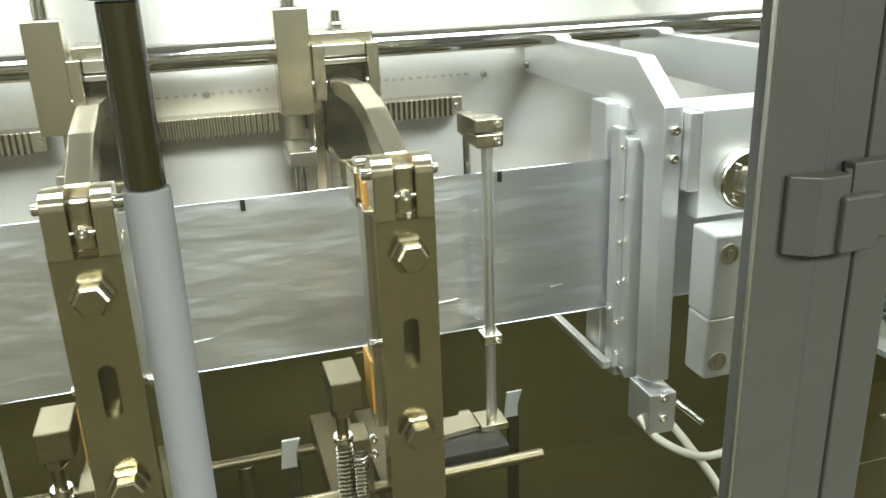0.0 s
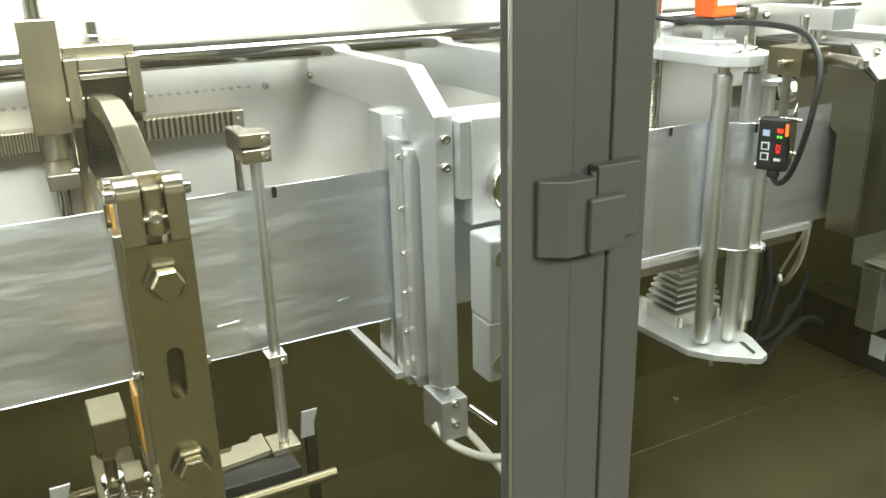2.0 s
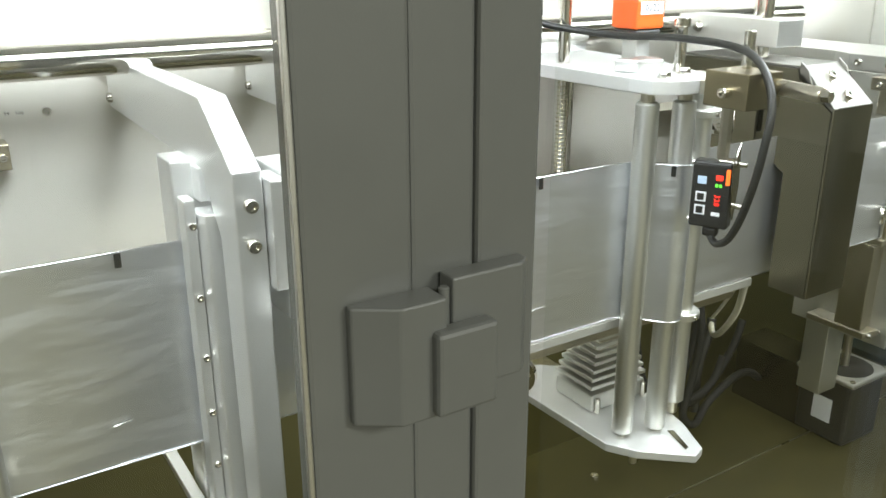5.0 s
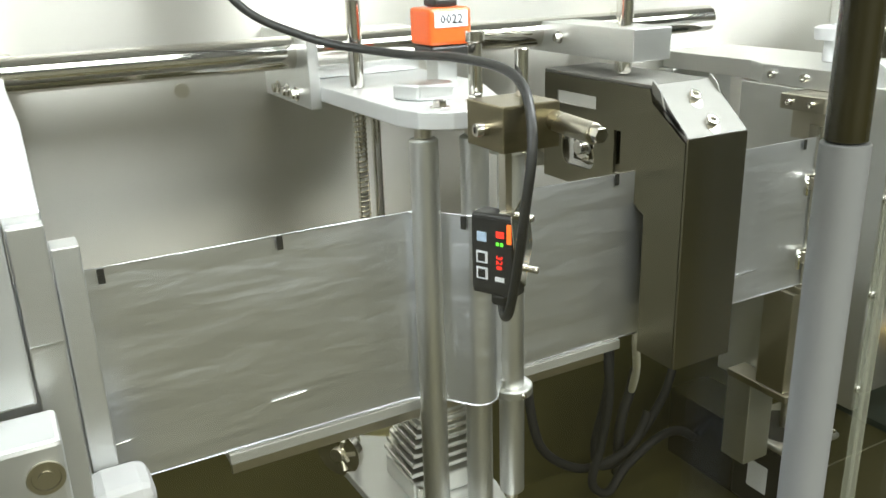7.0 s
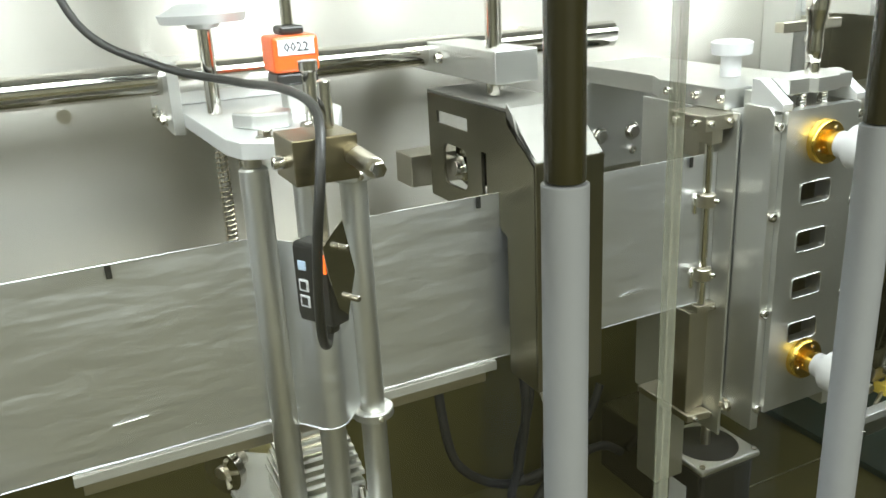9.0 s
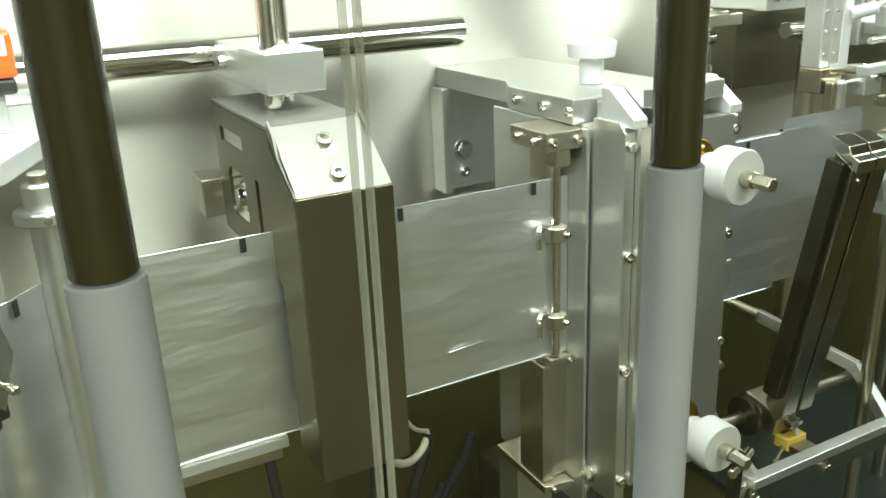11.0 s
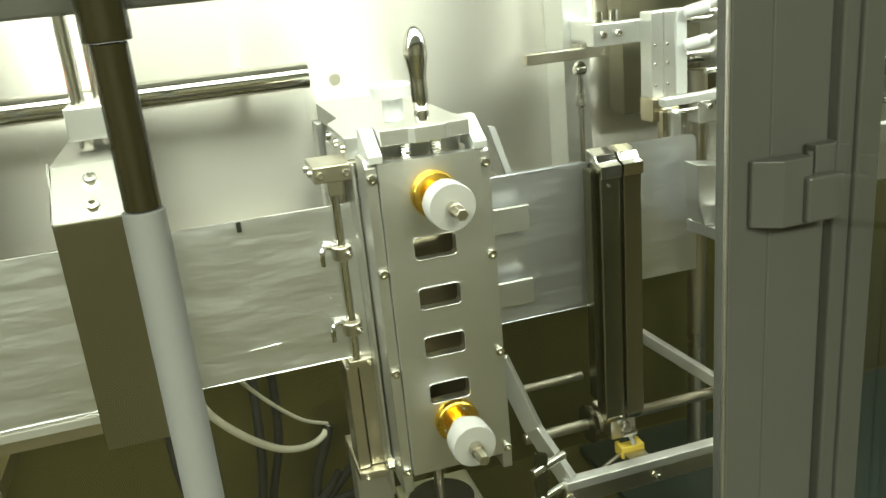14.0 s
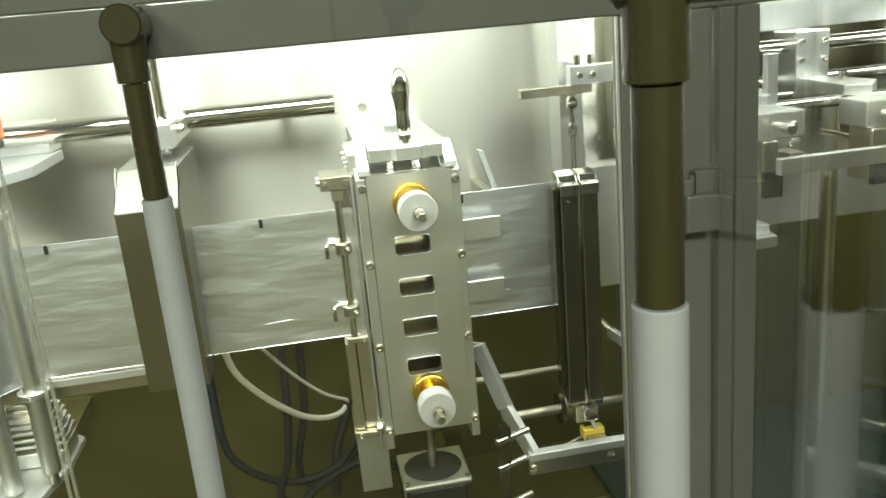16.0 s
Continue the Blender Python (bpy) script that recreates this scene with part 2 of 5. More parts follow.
def cell(rect, hole, r, axis, a0, a1, bm=None):
    """A rectangular plate (u0, u1, v0, v1) with one round-cornered opening, a0 to a1 thick along axis x or y."""
    one = bmesh.new()
    u0, u1, v0, v1 = rect
    h0, h1, g0, g1 = hole
    cu_, cv_, hw, hh = (h0 + h1) / 2, (g0 + g1) / 2, (h1 - h0) / 2, (g1 - g0) / 2
    angles = [math.atan2(v - cv_, u - cu_) for u in (u0, u1) for v in (v0, v1)]
    for k in range(8):
        q = math.pi / 2 * k / 8
        for sx, sy in ((1, 1), (-1, 1), (-1, -1), (1, -1)):
            angles.append(math.atan2(sy * (hh - r + r * math.sin(q)), sx * (hw - r + r * math.cos(q))))
    angles = sorted(set(round(a, 6) for a in angles))

    def inside(x, y):
        dx, dy = max(abs(x) - hw + r, 0.0), max(abs(y) - hh + r, 0.0)
        return math.hypot(dx, dy) <= r and abs(x) <= hw and abs(y) <= hh

    put = (lambda u, v, w: (w, u, v)) if axis == "x" else (lambda u, v, w: (u, w, v))
    rings = [[], [], [], []]
    for a in angles:
        c, d = math.cos(a), math.sin(a)
        lo, hi = 0.0, hw + hh
        for _ in range(30):
            m = (lo + hi) / 2
            lo, hi = (m, hi) if inside(m * c, m * d) else (lo, m)
        far = min([((u1 if c > 0 else u0) - cu_) / c] * (abs(c) > 1e-6) + [((v1 if d > 0 else v0) - cv_) / d] * (abs(d) > 1e-6))
        for k, (t, w) in enumerate(((lo, a0), (far, a0), (far, a1), (lo, a1))):
            rings[k].append(one.verts.new(put(cu_ + t * c, cv_ + t * d, w)))
    n = len(angles)
    for i, j in ((0, 1), (1, 2), (2, 3), (3, 0)):
        for k in range(n):
            one.faces.new((rings[i][k], rings[i][(k + 1) % n], rings[j][(k + 1) % n], rings[j][k]))
    return merge(bm, one)


def smooth_path(points, steps=8):
    pts = [Vector(p) for p in points]
    out_pts = []
    for i in range(len(pts) - 1):
        p0, p1, p2, p3 = pts[max(i - 1, 0)], pts[i], pts[i + 1], pts[min(i + 2, len(pts) - 1)]
        for k in range(steps):
            t = k / steps
            out_pts.append(0.5 * (2 * p1 + (p2 - p0) * t + (2 * p0 - 5 * p1 + 4 * p2 - p3) * t * t + (3 * p1 - p0 - 3 * p2 + p3) * t ** 3))
    return out_pts + [pts[-1]]


def hose(points, r, segs=10, steps=8, bm=None):
    one = bmesh.new()
    path = smooth_path(points, steps)
    rings = []
    side = None
    for i, p in enumerate(path):
        d = (path[min(i + 1, len(path) - 1)] - path[max(i - 1, 0)]).normalized()
        side = d.orthogonal().normalized() if side is None else (side - d * side.dot(d)).normalized()
        up = d.cross(side)
        rings.append([one.verts.new(p + r * (math.cos(2 * math.pi * k / segs) * side + math.sin(2 * math.pi * k / segs) * up)) for k in range(segs)])
    for a, b in zip(rings, rings[1:]):
        for k in range(segs):
            one.faces.new((a[k], a[(k + 1) % segs], b[(k + 1) % segs], b[k])).smooth = segs > 6
    one.faces.new(rings[0][::-1])
    one.faces.new(rings[-1])
    return merge(bm, one)


def beam(p0, p1, w, h, bev=0.0008, bm=None):
    """A flat bar from p0 to p1, w wide and h thick."""
    p0, p1 = Vector(p0), Vector(p1)
    one = box(-w / 2, w / 2, -h / 2, h / 2, -(p1 - p0).length / 2, (p1 - p0).length / 2, bev)
    one.transform(Matrix.Translation((p0 + p1) / 2) @ (p1 - p0).to_track_quat("Z", "X").to_matrix().to_4x4())
    return merge(bm, one)


def coil(p0, p1, r, wire, turns, bm=None):
    p0, p1 = Vector(p0), Vector(p1)
    q = (p1 - p0).to_track_quat("Z", "Y")
    n = turns * 10
    pts = [p0 + (p1 - p0) * (k / n) + q @ Vector((r * math.cos(k * 0.628), r * math.sin(k * 0.628), 0)) for k in range(n + 1)]
    return hose(pts, wire, 6, 1, bm)


def socket_screw(parent, at, way=(0, -1, 0), r=0.0045, h=0.004, name="socket_screw"):
    """A cap screw with a hexagon socket, its head standing on at."""
    at, way = Vector(at), Vector(way).normalized()
    bm = lathe(at - way * 0.001, at + way * h, ((0, r), (0.85, r), (0.98, r * 0.88), (0.99, r * 0.52), (0.55, r * 0.5)), 16)
    return part(name, bm, SCREW, parent)


def hex_bolt(parent, at, way=(0, -1, 0), r=0.006, h=0.005, washer=True, material=None, name="hex_bolt"):
    at, way = Vector(at), Vector(way).normalized()
    bm = None
    if washer:
        bm = cyl(at - way * 0.0005, at + way * 0.0014, r * 1.35, 20, 0.0003)
    bm = lathe(at + way * 0.001, at + way * h, ((0, r), (0.8, r), (1, r * 0.86)), 6, bm)
    return part(name, bm, material or SCREW, parent)


def words(text, m, size, material, parent, name="lettering"):
    """Flat lettering, pulled up a little, as one mesh."""
    cu = bpy.data.curves.new(name, "FONT")
    cu.body, cu.size, cu.align_x, cu.align_y, cu.extrude, cu.resolution_u = text, size, "CENTER", "CENTER", 0.0001, 1
    tmp = new("tmp", cu)
    me = bpy.data.meshes.new_from_object(tmp.evaluated_get(bpy.context.evaluated_depsgraph_get()))
    bpy.data.objects.remove(tmp)
    me.name = name
    me.materials.clear()
    me.materials.append(material)
    ob = new(name, me)
    ob.parent = parent
    ob.matrix_basis = Matrix.Translation(-world_place(parent)) @ m
    return ob


# ---- setting ----
XL, XR, WALL_Y, TRAY_Z = -1.05, 2.75, 0.985, 0.70
tagged(part("wall_back", box(XL, XR, WALL_Y, WALL_Y + 0.02, 0.6, 1.86, 0), WALL), "brushed stainless steel rear panel of the machine cabinet", "wall", kind="structure")
# Added sheet that stands in for the shade low on the rear panel.
tagged(part("wall_back_shade", box(XL, XR, WALL_Y - 0.003, WALL_Y - 0.0002, 0.70, 1.03, 0.0006), WALL_SHADE), "added darker sheet for the shade along the foot of the rear panel", "wall", kind="structure")
tagged(part("floor_tray", box(XL, XR, 0.48, WALL_Y, TRAY_Z - 0.02, TRAY_Z, 0), BASE), "dark brown steel tray at the bottom of the cabinet", "tray", kind="structure")
tagged(part("ceiling_cabinet", box(XL, XR, 0.44, WALL_Y + 0.02, 1.862, 1.88, 0), ALU_WHITE), "pale sheet metal roof of the cabinet", "ceiling", kind="structure")
tagged(part("wall_left", box(XL - 0.02, XL - 0.001, 0.44, WALL_Y + 0.02, 0.0, 1.88, 0), WALL), "stainless end panel of the cabinet", "wall", kind="structure")
tagged(part("wall_right", box(XR + 0.001, XR + 0.02, 0.44, WALL_Y + 0.02, 0.0, 1.88, 0), WALL), "stainless end panel of the cabinet", "wall", kind="structure")
tagged(part("wall_front_upper", box(XL, XR, 0.472, 0.50, 1.441, 1.86, 0.001), PAINT), "grey painted header panel above the doors", "wall", kind="structure")
tagged(part("wall_front_lower", box(XL, XR, 0.472, 0.50, 0.0, 0.74, 0.001), PAINT), "grey painted panel below the doors", "wall", kind="structure")
tagged(part("trim_header", box(XL, XR, 0.470, 0.51, 1.398, 1.4395, 0.002), PAINT), "grey painted door frame rail under the header", "rail", kind="structure")
tagged(part("trim_tray_seam", box(XL, XR, 0.803, 0.8046, TRAY_Z, TRAY_Z + 0.0012, 0), STEEL), "thin bright joint line across the tray", "joint", kind="structure")
# Unseen room shell, added and tinted to warm the bounce light and reflections.
tagged(part("room_floor", box(-4, 6, -5, 2.5, -0.05, 0, 0), ROOMFLOOR), "unseen olive-brown workshop floor", "floor", kind="structure")
tagged(part("room_ceiling", box(-4, 6, -5, 2.5, 3.0, 3.05, 0), ROOMWALL), "unseen pale workshop ceiling", "ceiling", kind="structure")
for nm, b in (("room_wall_south", (-4, 6, -5.1, -5, 0, 3)), ("room_wall_north", (-4, 6, 2.5, 2.6, 0, 3)), ("room_wall_west", (-4.1, -4, -5, 2.5, 0, 3)), ("room_wall_east", (6, 6.1, -5, 2.5, 0, 3))):
    tagged(part(nm, box(*b, 0), ROOMWALL), "unseen pale workshop wall", "wall", kind="structure")


def profile_post(x0, x1, seams):
    """A tall painted frame post, grooved along its front."""
    post = thing("frame_post", ((x0 + x1) / 2, 0.49, 0.741), "grey powder-coated door frame post with a hinge", "post")
    cuts = [x0] + seams + [x1]
    for i in range(len(cuts) - 1):
        step = 0.0022 if i % 2 else 0.0
        part("profile", box(cuts[i] + 0.0006 * (i > 0), cuts[i + 1], 0.468 + step, 0.486, 0.741, 1.3975, 0.0022), PAINT, post)
    part("gasket", box(x0 - 0.0030, x0 - 0.0003, 0.4672, 0.4705, 0.741, 1.3975, 0.0008), ALU, post, "pale edge strip")
    return post


def hinge(post, xa, xm, xb, z0, z1):
    h = part("hinge", prism([(xa, 0.4675), (xa, 0.463), (xa + 0.018, 0.4505), (xm - 0.005, 0.4505), (xm - 0.005, 0.4675)], "z", z0, z1, 0.0012), PAINT, post, "grey moulded plastic hinge")
    part("leaf", prism([(xm + 0.001, 0.4675), (xm + 0.001, 0.4555), (xb - 0.006, 0.4555), (xb, 0.4605), (xb, 0.4675)], "z", z0 + 0.006, z1 + 0.006, 0.0012), PAINT, h)
    part("knuckle", box(xm - 0.013, xm + 0.019, 0.4445, 0.4550, z0 + 0.002, z1 - 0.014, 0.0022), PAINT, h)
    part("pin", cyl((xm - 0.002, 0.4585, z0 + 0.003), (xm - 0.002, 0.4585, z1 + 0.002), 0.0026, 12), PAINT, h)


post = profile_post(0.360, 0.481, [0.412, 0.446])
hinge(post, 0.378, 0.424, 0.470, 1.190, 1.247)
post = profile_post(1.504, 1.592, [1.540])
hinge(post, 1.520, 1.568, 1.592, 1.199, 1.250)


# ---- doors ----
def glass_door(hinge_at, side, reach, width, label, turn=0.0, seal=None):
    """An acrylic door with a long tubular pull handle; side is 1 where it reaches to +x from its hinge."""
    hx, hy = hinge_at
    door = thing("glass_door", (hx, hy, 0.745), label, "door", "cabinet doors")
    xa, xb = sorted((hx + side * 0.004, hx + side * width))
    pane = part("pane", box(xa, xb, 0.4625, 0.4665, 0.752, 1.452, 0), GLASS, door, "clear acrylic pane", False)
    pane.visible_shadow = False
    xe = hx + side * width
    part("edge_seal", box(min(xe, xe + side * 0.0015), max(xe, xe + side * 0.0015), 0.4618, 0.4672, 0.752, 1.452, 0), seal or SEAL, door, "narrow edge seal", False).visible_shadow = False
    x, y = hx + side * reach, 0.430
    handle = part("handle", cyl((x, y, 1.2935), (x, y, 0.93), 0.0117, 28), GRIP, door, "long grey pull handle with black ends")
    for z0, z1, zb in ((1.2940, 1.383, 1.426), (0.9295, 0.84, 0.797)):
        part("tube", cyl((x, y, z0), (x, y, z1), 0.0100, 28), BRONZE, handle, "glossy black tube end")
        part("sleeve", cyl((x, y, z1 + (0.0005 if z1 > z0 else -0.0005)), (x, y, zb), 0.0128, 28), BRONZE, handle)
        part("boss", cyl((x, y - 0.016, zb), (x, 0.462, zb), 0.0150, 28, 0.0015), BRONZE, handle)
    door.rotation_euler = (0, 0, radians(turn))
    return door


glass_door((0.358, 0.468), -1, 0.388, 0.49, "clear acrylic door with grey pull handle, closed")
glass_door((0.483, 0.468), 1, 0.402, 0.4955, "clear acrylic door with grey pull handle, closed")
glass_door((1.498, 0.468), -1, 0.393, 0.5125, "clear acrylic door with grey pull handle, closed")
glass_door((1.5855, 0.4632), 1, 0.459, 0.705, "clear acrylic door with grey pull handle, swung open", -115.0, RUBBER)
stile = thing("door_stile", (1.617, 0.49, 0.741), "narrow grey grooved door stile beside the post", "post")
part("profile", box(1.597, 1.612, 0.466, 0.505, 0.741, 1.3975, 0.002), PAINT, stile)
part("profile", box(1.6126, 1.634, 0.463, 0.505, 0.741, 1.3975, 0.002), PAINT, stile)

# ---- foil web ----
FILM_Y, FILM_Z0, FILM_Z1 = 0.725, 1.0425, 1.2015


def web(name, track, z0, z1, label, amp=0.0013, step=0.008, seed=3.0):
    """A thin foil strip along a track of (x, y), gently puckered, with both faces."""
    ob = thing(name, (track[0][0], track[0][1], z0), label, "foil")
    path = []
    for (xa, ya), (xb, yb) in zip(track, track[1:]):
        n = max(1, int(math.hypot(xb - xa, yb - ya) / step))
        path += [(xa + (xb - xa) * k / n, ya + (yb - ya) * k / n) for k in range(n)]
    path.append(track[-1])
    rows = 14
    verts, faces = [], []
    for side in (0, 1):
        for x, y in path:
            for r in range(rows + 1):
                f = r / rows
                w = noise.noise(Vector((x * 7 + seed, f * 1.3, 0))) + 0.5 * noise.noise(Vector((x * 16, f * 5 + seed, 4)))
                crease = math.exp(-((f - 0.14) / 0.035) ** 2) * max(0.0, noise.noise(Vector((x * 9, 7.7, seed)))) * 3.0
                verts.append((x, y + amp * (w + crease) + (0.0004 if side else 0.0), z0 + (z1 - z0) * f + 0.0009 * noise.noise(Vector((x * 12, 2 + seed, f > 0.5)))))
    n = len(path)
    at = lambda s, i, r: s * n * (rows + 1) + i * (rows + 1) + r
    for i in range(n - 1):
        for r in range(rows):
            faces.append((at(0, i, r), at(0, i + 1, r), at(0, i + 1, r + 1), at(0, i, r + 1)))
            faces.append((at(1, i, r), at(1, i, r + 1), at(1, i + 1, r + 1), at(1, i + 1, r)))
        faces.append((at(0, i, 0), at(1, i, 0), at(1, i + 1, 0), at(0, i + 1, 0)))
        faces.append((at(0, i, rows), at(0, i + 1, rows), at(1, i + 1, rows), at(1, i, rows)))
    bm = bmesh.new()
    vs = [bm.verts.new(v) for v in verts]
    for f in faces:
        bm.faces.new([vs[k] for k in f]).smooth = True
    part("sheet", bm, FOIL, ob)
    part("hem", hose([(x, y - 0.0002, z0 + 0.0004) for x, y in path[::2]], 0.0006, 6, 1), FOIL_EDGE, ob, "bright folded lower edge")
    part("lip", hose([(x, y, z1 - 0.0003) for x, y in path[::2]], 0.0004, 6, 1), FOIL_EDGE, ob)
    rnd = random.Random(int(seed * 10))
    x = track[0][0] + 0.05
    while x < track[-1][0] - 0.04:
        if not 0.76 < x < 0.92:
            w, z = rnd.uniform(0.012, 0.034), z0 + rnd.uniform(0.028, 0.034)
            part("crease", hose([(x, FILM_Y - 0.0008, z), (x + w * 0.5, FILM_Y - 0.0014, z + 0.0012), (x + w, FILM_Y - 0.0008, z + 0.0016)], 0.0004, 5, 3), FOIL_EDGE, ob)
        x += 0.1189 * rnd.choice((1.0, 1.0, 2.0))
    return ob


def arc(cx, cy, r, a0, a1, n=10):
    return [(cx + r * math.cos(radians(a0 + (a1 - a0) * k / n)), cy + r * math.sin(radians(a0 + (a1 - a0) * k / n))) for k in range(n + 1)]


POST_A, POST_B, POST_C, POST_R = (0.802, 0.710), (0.838, 0.699), (0.879, 0.713), 0.0108
web("foil_web", [(XL + 0.01, FILM_Y), (0.35, FILM_Y), (0.784, FILM_Y), (0.802, 0.7225)] + arc(*POST_B, 0.0155, 205, 325) + [(0.880, 0.7255), (0.90, FILM_Y), (1.2675, FILM_Y)],
    FILM_Z0, FILM_Z1, "silver aluminium laminate web, folded, running on edge")
web("cut_foil", [(1.385, FILM_Y), (1.5225, FILM_Y)], FILM_Z0 + 0.001, FILM_Z1 + 0.001, "silver pouch blank leaving the cutter", seed=9.0)

PITCH = 0.1189
WEAVE = [(0.784, FILM_Y), (0.802, 0.7225)] + arc(*POST_B, 0.0155, 205, 325) + [(0.880, 0.7255), (0.90, FILM_Y)]


def film_at(u):
    """Where a mark lies that has run u along the web: x, y and its turn."""
    if u <= 0.784:
        return u, FILM_Y, 0.0
    if u >= 0.954:
        x = min(u - 0.054, 1.536)
        return x, FILM_Y if x < 1.5225 else 0.7445, 0.0
    f = (u - 0.784) / 0.170 * (len(WEAVE) - 1)
    k = min(int(f), len(WEAVE) - 2)
    (xa, ya), (xb, yb) = WEAVE[k], WEAVE[k + 1]
    g = f - k
    return xa + (xb - xa) * g, ya + (yb - ya) * g, math.degrees(math.atan2(yb - ya, xb - xa))


MARKS = []
first_mark = None
for k in range(-10, 11):
    mk = thing("print_mark", (0.0, 0.0, 0.0), "small black print mark on the foil edge", "print mark", "print marks")
    if first_mark is None:
        first_mark = part("ink", box(-0.0022, 0.0022, -0.0024, -0.0019, FILM_Z1 - 0.0105, FILM_Z1 - 0.0005, 0), INK, mk, smooth=False)
    else:
        o = new("ink", first_mark.data)
        o.parent = mk
    MARKS.append((mk, 0.2640 + PITCH * k))

# ---- rail and rear wall fittings ----
rail = thing("round_rail", (XL, 0.90, 1.3075), "polished steel round guide rail along the rear wall", "rail")
part("bar", cyl((XL, 0.90, 1.3075), (1.268, 0.90, 1.3075), 0.0142, 40, 0.001), CHROME, rail)
for x in (-0.9, -0.4, 0.55, 1.20):
    part("stand_off", cyl((x, 0.905, 1.3075), (x, WALL_Y, 1.3075), 0.009, 18), STEEL, rail)


def wall_stud(x, z, y=WALL_Y):
    s = thing("wall_stud", (x, y, z), "small round screw in the steel wall", "screw", "wall screws")
    socket_screw(s, (x, y, z), (0, -1, 0), 0.0040, 0.003, "head")


wall_stud(0.340, 1.255), wall_stud(0.011, 1.255)
fs = thing("tray_screw", (0.946, 0.892, TRAY_Z), "small screw head on the tray", "screw")
socket_screw(fs, (0.946, 0.892, TRAY_Z), (0, 0, 1), 0.006, 0.005, "head")
for hx, hz in ((0.691, 1.272), (1.311, 1.289)):
    hole = thing("wall_hole", (hx, WALL_Y, hz), "round drilled hole in the steel wall", "hole", "wall holes")
    part("bore", cyl((hx, WALL_Y - 0.0008, hz), (hx, WALL_Y + 0.001, hz), 0.0062, 24, 0), BLACK, hole)
    part("rim", lathe((hx, WALL_Y - 0.001, hz), (hx, WALL_Y + 0.001, hz), ((0, 0.0062), (0, 0.0070), (1, 0.0074)), 24), STEEL, hole)

ruler = thing("scale_ruler", (0.0, WALL_Y, 1.254), "steel centimetre ruler with small printed figures", "ruler")
part("strip", box(-0.62, 0.330, WALL_Y - 0.0004, WALL_Y, 1.248, 1.261, 0), WALL, ruler)
for n in range(52, 101):
    x = 0.318 - 0.01 * (100 - n)
    words(str(n), Matrix.Translation((x, WALL_Y - 0.0007, 1.2555)) @ pose(0, 0, 0, 90, 0, 0), 0.0050, INK, ruler, "figure")


def rack(x0, x1):
    z0, z1 = 1.2125, 1.2345
    r = thing("gear_rack", (x0, 0.975, z0), "steel gear rack with upright teeth, screwed to the wall", "gear rack", "gear racks")
    part("bar", box(x0, x1, 0.957, WALL_Y, z0, z1, 0.0006), STEEL_WARM, r)
    n = int((x1 - x0 - 0.012) / 0.0063)
    first = None
    for k in range(n):
        x = x0 + 0.002 + 0.0063 * k
        if first is None:
            first = part("tooth", prism([(x, 0.9572), (x + 0.0012, 0.949), (x + 0.0030, 0.949), (x + 0.0042, 0.9572)], "z", z0, z1, 0), STEEL_WARM, r, smooth=False)
        else:
            o = new("tooth", first.data)
            o.parent = r
            o.location = (0.0063 * k, 0, 0)
    socket_screw(r, (x1 - 0.006, 0.957, (z0 + z1) / 2), r=0.0035)


rack(-0.62, -0.158), rack(-0.125, 0.303)


